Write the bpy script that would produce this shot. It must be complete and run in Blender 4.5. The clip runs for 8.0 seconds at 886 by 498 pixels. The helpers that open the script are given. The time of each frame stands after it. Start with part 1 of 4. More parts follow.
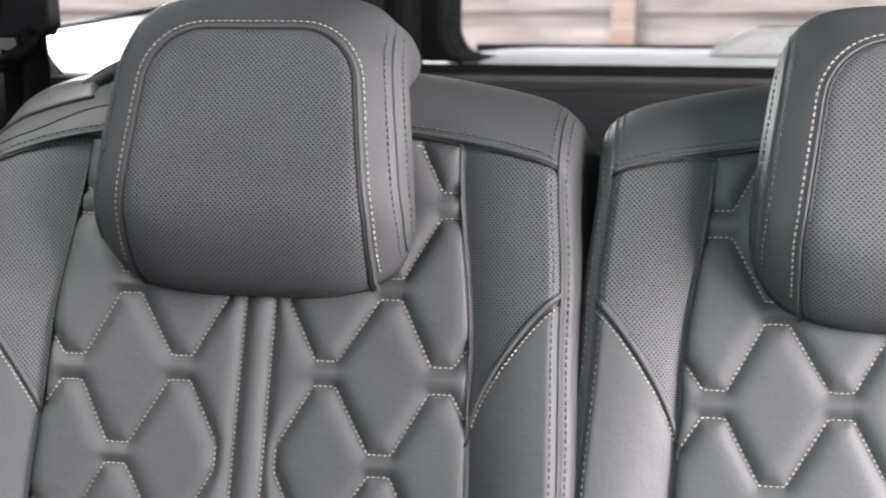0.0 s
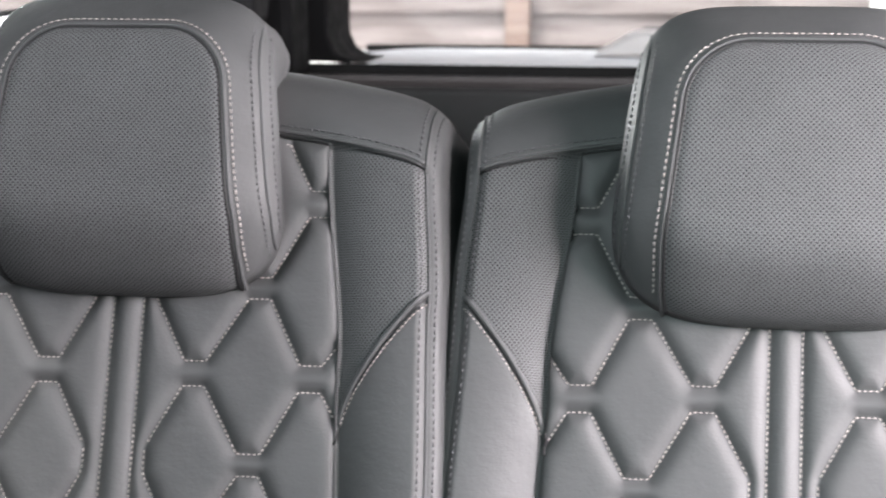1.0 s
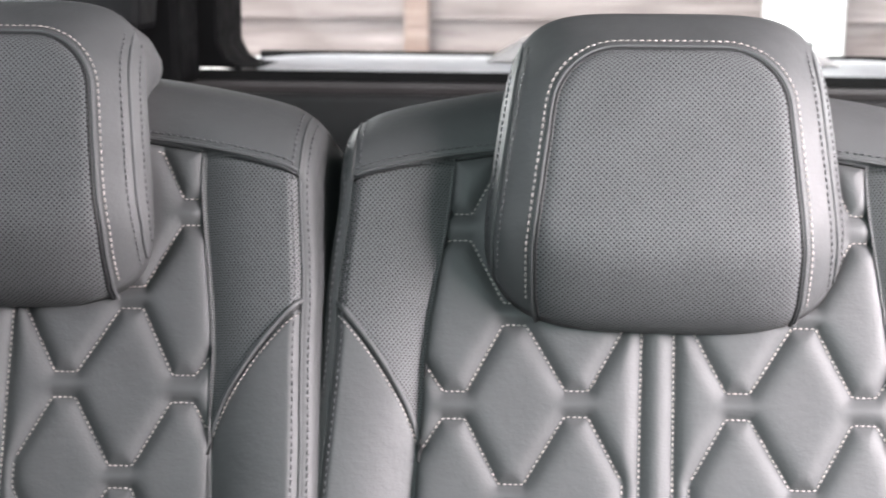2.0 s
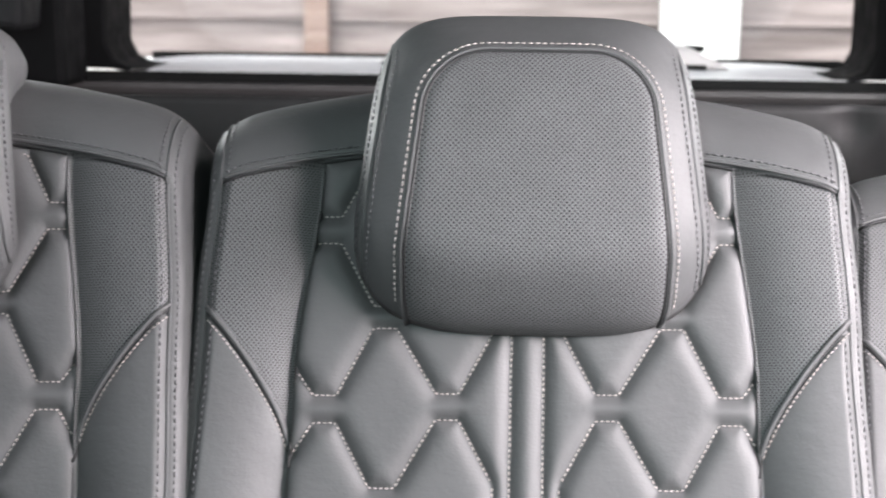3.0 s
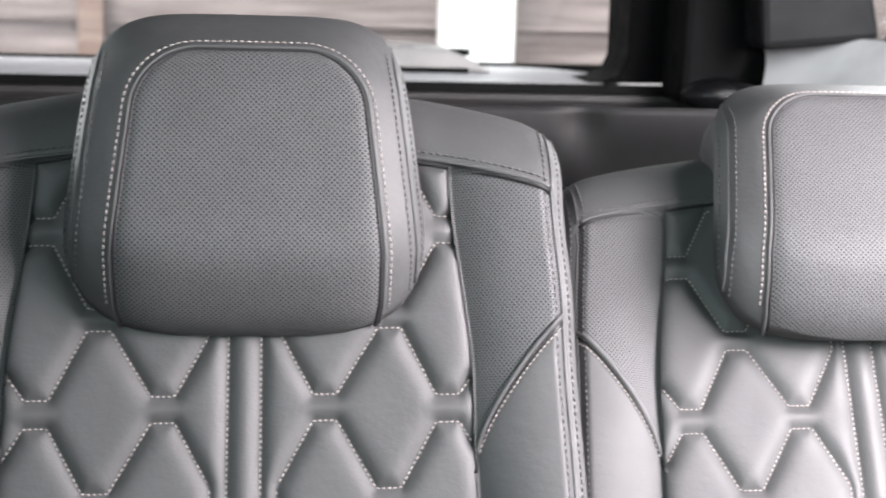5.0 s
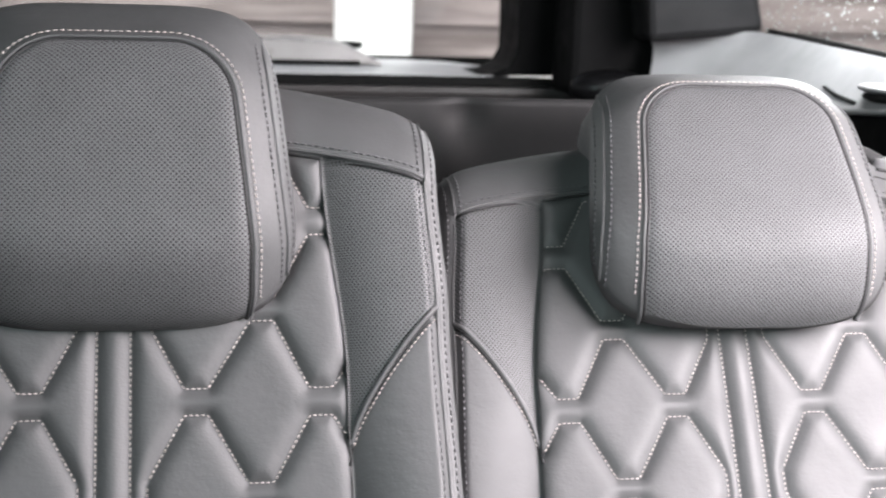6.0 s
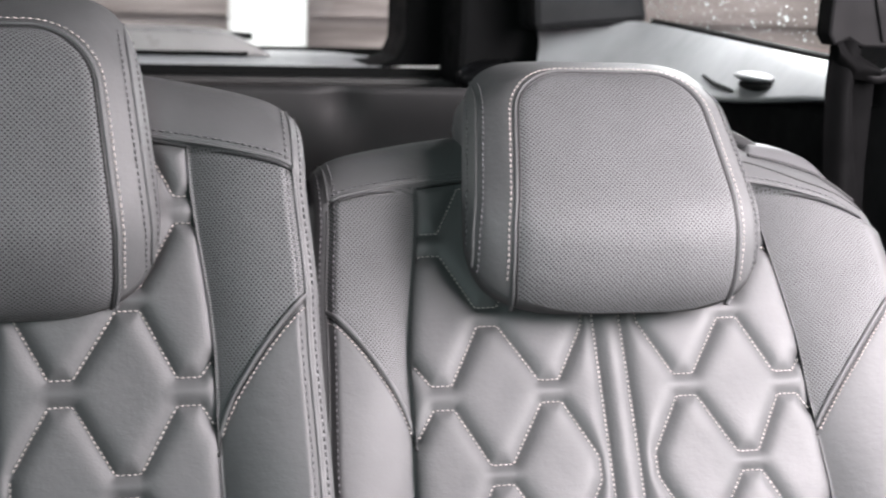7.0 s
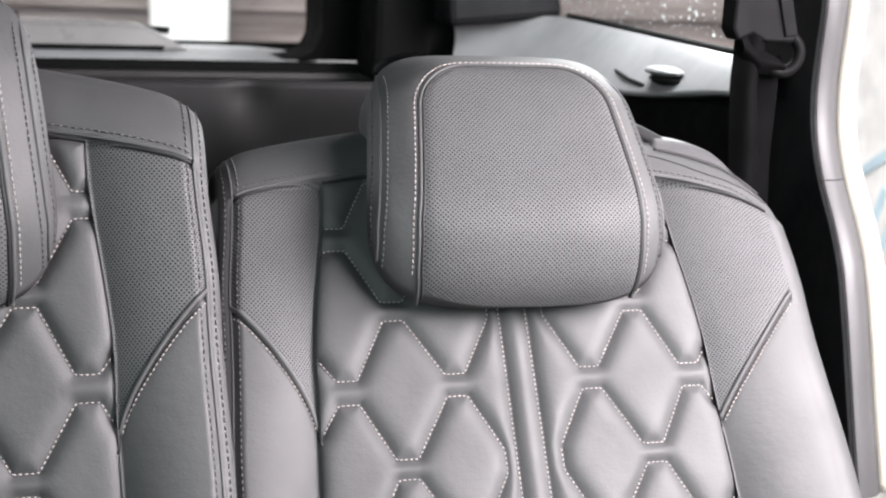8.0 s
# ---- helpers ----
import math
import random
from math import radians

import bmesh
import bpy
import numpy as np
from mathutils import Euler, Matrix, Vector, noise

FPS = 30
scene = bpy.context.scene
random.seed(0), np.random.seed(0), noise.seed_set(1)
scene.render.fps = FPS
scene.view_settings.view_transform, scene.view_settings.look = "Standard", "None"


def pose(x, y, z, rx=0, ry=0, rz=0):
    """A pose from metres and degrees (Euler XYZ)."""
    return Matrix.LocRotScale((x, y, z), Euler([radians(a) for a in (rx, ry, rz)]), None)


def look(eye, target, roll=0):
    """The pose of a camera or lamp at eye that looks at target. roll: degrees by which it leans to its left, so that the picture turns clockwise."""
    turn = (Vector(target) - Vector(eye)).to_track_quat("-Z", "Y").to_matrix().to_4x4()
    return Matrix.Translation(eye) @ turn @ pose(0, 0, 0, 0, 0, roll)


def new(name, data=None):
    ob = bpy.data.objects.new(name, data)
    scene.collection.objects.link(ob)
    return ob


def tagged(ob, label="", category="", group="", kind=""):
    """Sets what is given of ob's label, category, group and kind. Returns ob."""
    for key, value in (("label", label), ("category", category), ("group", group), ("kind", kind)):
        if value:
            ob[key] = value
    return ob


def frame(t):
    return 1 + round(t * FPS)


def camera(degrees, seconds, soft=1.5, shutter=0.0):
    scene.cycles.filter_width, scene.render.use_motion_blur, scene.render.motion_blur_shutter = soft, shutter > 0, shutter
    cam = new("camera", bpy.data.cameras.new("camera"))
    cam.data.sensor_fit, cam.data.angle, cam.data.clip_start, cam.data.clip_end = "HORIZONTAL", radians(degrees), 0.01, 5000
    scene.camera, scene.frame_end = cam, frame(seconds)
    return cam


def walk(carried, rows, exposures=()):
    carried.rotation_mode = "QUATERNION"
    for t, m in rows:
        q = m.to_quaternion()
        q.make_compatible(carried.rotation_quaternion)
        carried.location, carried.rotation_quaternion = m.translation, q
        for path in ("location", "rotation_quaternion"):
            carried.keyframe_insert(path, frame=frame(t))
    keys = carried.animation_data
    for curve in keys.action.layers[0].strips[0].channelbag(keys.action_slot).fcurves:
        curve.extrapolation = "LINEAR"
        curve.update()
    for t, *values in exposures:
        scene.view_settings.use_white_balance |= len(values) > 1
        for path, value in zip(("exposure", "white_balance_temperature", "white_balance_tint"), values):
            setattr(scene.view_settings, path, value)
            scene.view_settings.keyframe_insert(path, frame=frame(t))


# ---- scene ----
cam = camera(33.0, 8.0, soft=1.9, shutter=0.5)
cam.data.dof.use_dof, cam.data.dof.focus_distance, cam.data.dof.aperture_fstop = True, 1.07, 10.0
PATH = [
    (0, (-0.1035, -1.0096, 0.9381), (-0.5320, 0.9066, 0.5583), -0.23),
    (0.5, (-0.0909, -1.0092, 0.9360), (-0.4643, 0.9184, 0.5555), -0.02),
    (1, (-0.0755, -1.0095, 0.9367), (-0.3822, 0.9303, 0.5584), 0.07),
    (1.5, (-0.0627, -1.0083, 0.9376), (-0.3080, 0.9410, 0.5637), 0.17),
    (3, (-0.0214, -0.9978, 0.9377), (-0.0924, 0.9669, 0.5701), 0.74),
    (3.5, (-0.0057, -0.9972, 0.9365), (-0.0121, 0.9692, 0.5719), 0.92),
    (4, (0.0064, -0.9976, 0.9367), (0.0672, 0.9685, 0.5750), 1.09),
    (4.5, (0.0247, -0.9998, 0.9360), (0.1497, 0.9641, 0.5787), 1.28),
    (6, (0.0656, -0.9945, 0.9313), (0.3750, 0.9484, 0.5715), 1.58),
    (6.5, (0.0808, -0.9959, 0.9296), (0.4477, 0.9366, 0.5679), 1.58),
    (7, (0.0934, -0.9966, 0.9266), (0.5228, 0.9226, 0.5625), 1.68),
    (7.5, (0.1056, -0.9974, 0.9248), (0.5883, 0.9086, 0.5586), 1.84),
    (8, (0.1143, -0.9990, 0.9262), (0.6313, 0.8977, 0.5585), 1.90),
]
EXPOSURES = [(0.0, 1.88), (1.5, 1.89), (3.5, 1.66), (4.7, 1.47), (6.0, 1.20), (8.0, 0.86)]
walk(cam, [(t, look(eye, target, roll)) for t, eye, target, roll in PATH], EXPOSURES)

# ---- light ----
world = bpy.data.worlds.new("overcast_sky")
scene.world = world
world.use_nodes = True
wn, wl = world.node_tree.nodes, world.node_tree.links
sky = wn.new("ShaderNodeTexSky")
sky.sky_type, sky.sun_disc = "NISHITA", False
sky.sun_elevation, sky.sun_rotation = radians(60), radians(205)
sky.air_density, sky.dust_density, sky.ozone_density = 1.0, 4.0, 1.0
pale = wn.new("ShaderNodeHueSaturation")
pale.inputs["Saturation"].default_value, pale.inputs["Value"].default_value = 0.25, 3.0
wl.new(sky.outputs["Color"], pale.inputs["Color"])
wl.new(pale.outputs["Color"], wn["Background"].inputs["Color"])
wn["Background"].inputs["Strength"].default_value = 0.06


def lamp(name, kind, m, energy, color=(1, 1, 1), size=(1, 1), angle=0.2):
    data = bpy.data.lights.new(name, kind)
    data.energy, data.color = energy, color
    if kind == "AREA":
        data.shape, data.size, data.size_y = "RECTANGLE", size[0], size[1]
    else:
        data.angle = angle
    ob = new(name, data)
    ob.matrix_world = m
    return ob


lamp("sun", "SUN", look((-1.2, -2.6, 5), (0, 0, 0)), 1.6, (1, 0.97, 0.94), angle=radians(20))
lamp("door_opening_light", "AREA", look((0.92, -0.45, 1.04), (0.25, -0.08, 0.60)), 28.0, (1, 0.912, 0.953), (0.80, 0.34))
lamp("side_window_light", "AREA", look((-0.88, -0.38, 1.08), (-0.60, -0.06, 0.70)), 1.2, (0.84, 0.91, 1.0), (0.85, 0.32))
# Windscreen stand-in hung inside the cabin, set left so a seat shades one headrest.
lamp("windscreen_light", "AREA", look((-0.36, -1.60, 1.27), (0.10, 0.0, 0.72)), 11.5, (0.77, 1.0, 0.985), (0.40, 0.36))
lamp("front_window_light", "AREA", look((0.90, -1.45, 1.05), (0.20, 0.0, 0.68)), 1.0, (0.88, 1.0, 0.985), (0.75, 0.35))
lamp("quarter_window_light", "AREA", look((0.77, 0.58, 1.02), (0.56, 0.66, 0.70)), 3.6, (0.98, 0.99, 1.0), (0.45, 0.22))
lamp("quarter_window_light", "AREA", look((-0.825, 0.55, 1.02), (-0.63, 0.22, 0.78)), 4.0, (0.98, 0.99, 1.0), (0.45, 0.22))


# ---- materials ----
def material(name, color, rough=0.5, metal=0.0, spec=0.5):
    m = bpy.data.materials.new(name)
    m.use_nodes = True
    b = m.node_tree.nodes["Principled BSDF"]
    b.inputs["Base Color"].default_value = (*color, 1)
    b.inputs["Roughness"].default_value, b.inputs["Metallic"].default_value = rough, metal
    b.inputs["Specular IOR Level"].default_value = spec
    return m


def node(m, kind):
    return m.node_tree.nodes.new(kind)


def wire(m, a, out, b, into):
    m.node_tree.links.new(a.outputs[out], b.inputs[into])


def maths(m, operation, a, b=None, c=None):
    n = m.node_tree.nodes.new("ShaderNodeMath")
    n.operation = operation
    for k, v in enumerate((a, b, c)):
        if v is None:
            continue
        if isinstance(v, (int, float)):
            n.inputs[k].default_value = v
        else:
            m.node_tree.links.new(v, n.inputs[k])
    return n.outputs[0]


def noise_at(m, scale, detail=3.0, rough=0.55, coords="Object"):
    tc = node(m, "ShaderNodeTexCoord")
    n = node(m, "ShaderNodeTexNoise")
    n.inputs["Scale"].default_value, n.inputs["Detail"].default_value, n.inputs["Roughness"].default_value = scale, detail, rough
    wire(m, tc, coords, n, "Vector")
    return n


def vary(m, dark, light, scale, detail=3.0):
    """Base colour that wanders between two tones."""
    n = noise_at(m, scale, detail)
    ramp = node(m, "ShaderNodeValToRGB")
    ramp.color_ramp.elements[0].position, ramp.color_ramp.elements[1].position = 0.3, 0.7
    ramp.color_ramp.elements[0].color, ramp.color_ramp.elements[1].color = (*dark, 1), (*light, 1)
    wire(m, n, "Fac", ramp, "Fac")
    wire(m, ramp, "Color", m.node_tree.nodes["Principled BSDF"], "Base Color")
    return ramp


def rough_vary(m, low, high, scale):
    n = noise_at(m, scale, 4.0)
    r = node(m, "ShaderNodeMapRange")
    r.inputs["To Min"].default_value, r.inputs["To Max"].default_value = low, high
    r.inputs["From Min"].default_value, r.inputs["From Max"].default_value = 0.3, 0.7
    wire(m, n, "Fac", r, "Value")
    wire(m, r, "Result", m.node_tree.nodes["Principled BSDF"], "Roughness")


def relief(m, height, strength, distance, before=None):
    n = node(m, "ShaderNodeBump")
    n.inputs["Strength"].default_value, n.inputs["Distance"].default_value = strength, distance
    m.node_tree.links.new(height, n.inputs["Height"])
    if before:
        m.node_tree.links.new(before.outputs["Normal"], n.inputs["Normal"])
    return n


def leather(name, tone, perforated=False):
    m = material(name, tone, 0.6, 0.0, 0.45)
    b = m.node_tree.nodes["Principled BSDF"]
    dark, light = [c * 0.72 for c in tone], [c * 0.88 for c in tone]
    ramp = vary(m, dark, light, 14.0, 5.0)
    rough_vary(m, 0.57 if perforated else 0.56, 0.67 if perforated else 0.66, 30.0)
    tc = node(m, "ShaderNodeTexCoord")
    grain = node(m, "ShaderNodeTexVoronoi")
    grain.feature, grain.inputs["Scale"].default_value = "SMOOTH_F1", 900.0
    wire(m, tc, "Object", grain, "Vector")
    crease = noise_at(m, 26.0, 6.0, 0.65)
    soft = relief(m, crease.outputs["Fac"], 0.28, 0.004)
    pull = node(m, "ShaderNodeMapping")
    pull.inputs["Scale"].default_value, pull.inputs["Rotation"].default_value = (18.0, 60.0, 95.0), (0.0, 0.35, 0.0)
    folds = node(m, "ShaderNodeTexNoise")
    folds.inputs["Scale"].default_value, folds.inputs["Detail"].default_value = 1.0, 3.0
    wire(m, tc, "Object", pull, "Vector")
    wire(m, pull, "Vector", folds, "Vector")
    soft = relief(m, folds.outputs["Fac"], 0.12, 0.002, soft)
    fine = relief(m, grain.outputs["Distance"], 0.25, 0.0003, soft)
    last = fine
    if perforated:
        uv = node(m, "ShaderNodeUVMap")
        split = node(m, "ShaderNodeSeparateXYZ")
        wire(m, uv, "UV", split, "Vector")
        pitch = 0.0037
        u = maths(m, "DIVIDE", split.outputs["X"], pitch)
        v = maths(m, "DIVIDE", split.outputs["Y"], pitch)
        spots = []
        for shift in (0.0, 0.5):
            du = maths(m, "SUBTRACT", maths(m, "FRACT", maths(m, "ADD", u, shift)), 0.5)
            dv = maths(m, "MULTIPLY", maths(m, "SUBTRACT", maths(m, "FRACT", maths(m, "ADD", v, shift)), 0.5), 1.1)
            spots.append(maths(m, "SQRT", maths(m, "ADD", maths(m, "MULTIPLY", du, du), maths(m, "MULTIPLY", dv, dv))))
        near = maths(m, "MINIMUM", spots[0], spots[1])
        hole = node(m, "ShaderNodeMapRange")
        hole.interpolation_type = "SMOOTHSTEP"
        hole.inputs["From Min"].default_value, hole.inputs["From Max"].default_value = 0.15, 0.225
        m.node_tree.links.new(near, hole.inputs["Value"])
        mix = node(m, "ShaderNodeMix")
        mix.data_type = "RGBA"
        mix.inputs["A"].default_value = (0.004, 0.004, 0.004, 1)
        wire(m, hole, "Result", mix, "Factor")
        wire(m, ramp, "Color", mix, "B")
        m.node_tree.links.new(mix.outputs["Result"], b.inputs["Base Color"])
        m.node_tree.links.new(maths(m, "MULTIPLY_ADD", hole.outputs["Result"], 0.32, 0.08), b.inputs["Specular IOR Level"])
        last = relief(m, hole.outputs["Result"], 0.6, 0.0005, fine)
    wire(m, last, "Normal", b, "Normal")
    return m


def plastic(name, tone, rough, grain=600.0, strength=0.15, spec=0.5):
    m = material(name, tone, rough, 0.0, spec)
    vary(m, [c * 0.85 for c in tone], [c * 1.15 for c in tone], 9.0, 4.0)
    rough_vary(m, rough * 0.85, min(1.0, rough * 1.15), 40.0)
    g = noise_at(m, grain, 2.0)
    wire(m, relief(m, g.outputs["Fac"], strength, 0.0006), "Normal", m.node_tree.nodes["Principled BSDF"], "Normal")
    return m


LEATHER = leather("charcoal_leather", (0.060, 0.0615, 0.0625))
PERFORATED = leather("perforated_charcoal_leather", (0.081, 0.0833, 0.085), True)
THREAD = material("ivory_thread", (0.33, 0.30, 0.285), 0.8)
vary(THREAD, (0.27, 0.245, 0.23), (0.40, 0.36, 0.34), 300.0)
DARK_THREAD = material("charcoal_thread", (0.052, 0.052, 0.055), 0.6)
# Near-black tone painting shade into seams, grooves and gaps; the strap shares it.
SEAM = material("seam_shade_and_strap_leather", (0.012, 0.012, 0.0125), 0.6, 0.0, 0.3)
BLACK_TRIM = plastic("black_grained_plastic", (0.004, 0.004, 0.0042), 0.7, 600.0, 0.1, 0.04)
GREY_TRIM = plastic("grey_grained_plastic", (0.055, 0.055, 0.057), 0.42, 600.0, 0.03)
PANEL_TRIM = plastic("glossy_grey_side_plastic", (0.16, 0.16, 0.165), 0.42, 600.0, 0.02, 0.5)
EDGE_TRIM = plastic("pale_grey_edge_plastic", (0.045, 0.045, 0.046), 0.45, 600.0, 0.05, 0.3)
PILLAR_TRIM = plastic("dark_grey_pillar_plastic", (0.0065, 0.0065, 0.007), 0.6, 600.0, 0.1, 0.08)
PALE_TRIM = plastic("pale_grey_trim", (0.5, 0.5, 0.51), 0.38, 600.0, 0.02)
LID_TRIM = plastic("dark_grey_lining", (0.014, 0.0138, 0.014), 0.6, 600.0, 0.15, 0.2)
RIDGE_TRIM = plastic("warm_grey_ridge_plastic", (0.032, 0.029, 0.029), 0.55)
RUBBER = plastic("black_rubber", (0.006, 0.006, 0.006), 0.7, 600.0, 0.1, 0.08)
STRIP = plastic("beige_rubber_strip", (0.45, 0.42, 0.36), 0.6)
PAINT = material("white_car_paint", (0.8, 0.8, 0.79), 0.2)
CARPET = plastic("charcoal_carpet", (0.03, 0.03, 0.032), 0.95, 250.0, 0.8)
HEADLINER = plastic("grey_headliner_cloth", (0.05, 0.052, 0.052), 0.95, 400.0, 0.4)
WEBBING = plastic("black_webbing", (0.0014, 0.0014, 0.0015), 0.85, 900.0, 0.4, 0.04)
GUIDE = plastic("matt_black_guide_plastic", (0.003, 0.003, 0.0032), 0.55, 600.0, 0.05, 0.05)
CONCRETE = plastic("grey_concrete", (0.3, 0.29, 0.28), 0.9, 60.0, 0.5)
WHITE_PIPE = plastic("white_painted_post", (0.85, 0.85, 0.84), 0.5)


def glass(name, tint=(0.93, 0.95, 0.95)):
    m = bpy.data.materials.new(name)
    m.use_nodes = True
    m.node_tree.nodes.clear()
    out, mixer = node(m, "ShaderNodeOutputMaterial"), node(m, "ShaderNodeMixShader")
    clear, gloss = node(m, "ShaderNodeBsdfTransparent"), node(m, "ShaderNodeBsdfGlossy")
    gloss.inputs["Roughness"].default_value, mixer.inputs["Fac"].default_value = 0.02, 0.04
    clear.inputs["Color"].default_value = (*tint, 1)
    wire(m, clear, "BSDF", mixer, 1)
    wire(m, gloss, "BSDF", mixer, 2)
    wire(m, mixer, "Shader", out, "Surface")
    return m


GLASS = glass("window_glass")
DIM_GLASS = glass("light_dimming_glass", (0.25, 0.26, 0.26))


def weathered(name, dark, light):
    m = material(name, light, 0.85)
    tc, mp, n = node(m, "ShaderNodeTexCoord"), node(m, "ShaderNodeMapping"), node(m, "ShaderNodeTexNoise")
    mp.inputs["Scale"].default_value = (3.0, 8.0, 45.0)
    n.inputs["Scale"].default_value, n.inputs["Detail"].default_value = 1.0, 8.0
    info = node(m, "ShaderNodeObjectInfo")
    add = node(m, "ShaderNodeVectorMath")
    wire(m, tc, "Object", add, 0)
    wire(m, info, "Random", add, 1)
    wire(m, add, "Vector", mp, "Vector")
    wire(m, mp, "Vector", n, "Vector")
    ramp = node(m, "ShaderNodeValToRGB")
    ramp.color_ramp.elements[0].position, ramp.color_ramp.elements[1].position = 0.3, 0.72
    ramp.color_ramp.elements[0].color, ramp.color_ramp.elements[1].color = (*dark, 1), (*light, 1)
    wire(m, n, "Fac", ramp, "Fac")
    b = m.node_tree.nodes["Principled BSDF"]
    wire(m, ramp, "Color", b, "Base Color")
    wire(m, relief(m, n.outputs["Fac"], 0.6, 0.004), "Normal", b, "Normal")
    return m


PLANK = weathered("weathered_grey_wood", (0.11, 0.088, 0.083), (0.30, 0.253, 0.246))
POST = weathered("tan_wood_post", (0.14, 0.092, 0.076), (0.22, 0.158, 0.135))


# ---- mesh helpers ----
def mesh_of(name, verts, faces, mat, uvs=None, smooth=True):
    me = bpy.data.meshes.new(name)
    me.from_pydata([tuple(v) for v in verts], [], faces)
    if uvs is not None:
        layer = me.uv_layers.new(name="UVMap")
        index = np.empty(len(me.loops), dtype=np.int32)
        me.loops.foreach_get("vertex_index", index)
        layer.data.foreach_set("uv", np.asarray(uvs, np.float32)[index].ravel())
    me.materials.append(mat)
    if smooth:
        me.polygons.foreach_set("use_smooth", np.ones(len(me.polygons), dtype=bool))
    me.update()
    return me


def put(name, me, parent=None, label=""):
    ob = new(name, me)
    ob.parent = parent
    return tagged(ob, label=label)


def grid_mesh(name, pts, mat, uvs=None, flip=False):
    n, m = pts.shape[:2]
    k = np.arange(n * m).reshape(n, m)
    quads = np.stack([k[:-1, :-1], k[:-1, 1:], k[1:, 1:], k[1:, :-1]], -1).reshape(-1, 4)
    if flip:
        quads = quads[:, ::-1]
    return mesh_of(name, pts.reshape(-1, 3).tolist(), quads.tolist(), mat, None if uvs is None else uvs.reshape(-1, 2))


def tube_mesh(name, line, radius, mat, sides=8, squash=1.0):
    """A round cord along a line of points."""
    p = np.asarray(line, float)
    t = np.gradient(p, axis=0)
    t /= np.linalg.norm(t, axis=1)[:, None] + 1e-12
    ref = np.tile(np.array([0.0, -1.0, 0.15]), (len(p), 1))
    u = np.cross(t, ref)
    u /= np.linalg.norm(u, axis=1)[:, None] + 1e-9
    w = np.cross(u, t)
    ang = np.linspace(0, 2 * np.pi, sides, endpoint=False)
    ring = p[:, None] + radius * (np.cos(ang)[None, :, None] * u[:, None] + squash * np.sin(ang)[None, :, None] * w[:, None])
    n = len(p)
    k = np.arange(n * sides).reshape(n, sides)
    r = np.roll(k, -1, axis=1)
    quads = np.stack([k[:-1], r[:-1], r[1:], k[1:]], -1).reshape(-1, 4).tolist()
    quads += [k[0].tolist()[::-1], k[-1].tolist()]
    return mesh_of(name, ring.reshape(-1, 3).tolist(), quads, mat)


def resample(line, step):
    p = np.asarray(line, float)
    s = np.r_[0, np.cumsum(np.linalg.norm(np.diff(p, axis=0), axis=1))]
    q = np.arange(0, s[-1], step)
    return np.stack([np.interp(q, s, p[:, k]) for k in range(p.shape[1])], 1)


def stitch_mesh(name, lines, mat, length=0.0025, gap=0.0014, width=0.00051):
    """Thread showing as a row of small rounded dashes along each line of (point, normal)."""
    verts, faces = [], []
    for pts, nor in lines:
        p, nn = np.asarray(pts, float), np.asarray(nor, float)
        s = np.r_[0, np.cumsum(np.linalg.norm(np.diff(p, axis=0), axis=1))]
        at = np.arange(0.001, s[-1] - length, length + gap)
        if not len(at):
            continue
        get = lambda q, a: np.stack([np.interp(q, s, a[:, k]) for k in range(3)], 1)
        a, b, n = get(at, p), get(at + length, p), get(at + length / 2, nn)
        n /= np.linalg.norm(n, axis=1)[:, None]
        t = (b - a) / (np.linalg.norm(b - a, axis=1)[:, None] + 1e-12)
        u = np.cross(t, n)
        for A, B, N, U, D in zip(a, b, n, u, b - a):
            k = len(verts)
            verts.append(A - N * 0.0004)
            for q in (0.14, 0.86):
                c = A + D * q + N * 0.00035
                for su, sn in ((1, 0), (0, 0.8), (-1, 0), (0, -0.8)):
                    verts.append(c + width * (su * U + sn * N))
            verts.append(B - N * 0.0004)
            for j in range(4):
                i = (j + 1) % 4
                faces += [(k, k + 1 + i, k + 1 + j), (k + 1 + j, k + 1 + i, k + 5 + i, k + 5 + j), (k + 5 + j, k + 5 + i, k + 9)]
    return mesh_of(name, verts, faces, mat)


def box_bm(size, bevel=0.0, centre=(0, 0, 0), segments=2):
    bm = bmesh.new()
    bmesh.ops.create_cube(bm, size=1.0)
    bmesh.ops.scale(bm, vec=size, verts=bm.verts)
    bmesh.ops.translate(bm, vec=centre, verts=bm.verts)
    if bevel:
        bmesh.ops.bevel(bm, geom=bm.edges[:], offset=bevel, segments=segments, affect="EDGES", profile=0.5)
    return bm


def from_bm(name, bm, mat, smooth=False):
    me = bpy.data.meshes.new(name)
    bm.normal_update()
    bm.to_mesh(me)
    bm.free()
    me.materials.append(mat)
    if smooth:
        me.polygons.foreach_set("use_smooth", np.ones(len(me.polygons), dtype=bool))
    return me


def prism(name, outline, axis, lo, hi, mat, bevel=0.0):
    """A flat outline (two coordinates a point) pushed along an axis from lo to hi."""
    def place(p, h):
        return {"x": (h, p[0], p[1]), "y": (p[0], h, p[1]), "z": (p[0], p[1], h)}[axis]
    bm = bmesh.new()
    a = [bm.verts.new(place(p, lo)) for p in outline]
    b = [bm.verts.new(place(p, hi)) for p in outline]
    n = len(outline)
    bm.faces.new(a)
    bm.faces.new(b[::-1])
    for i in range(n):
        bm.faces.new((a[i], b[i], b[(i + 1) % n], a[(i + 1) % n]))
    bmesh.ops.recalc_face_normals(bm, faces=bm.faces[:])
    if bevel:
        bmesh.ops.bevel(bm, geom=bm.edges[:], offset=bevel, segments=2, affect="EDGES", profile=0.5)
    return from_bm(name, bm, mat)


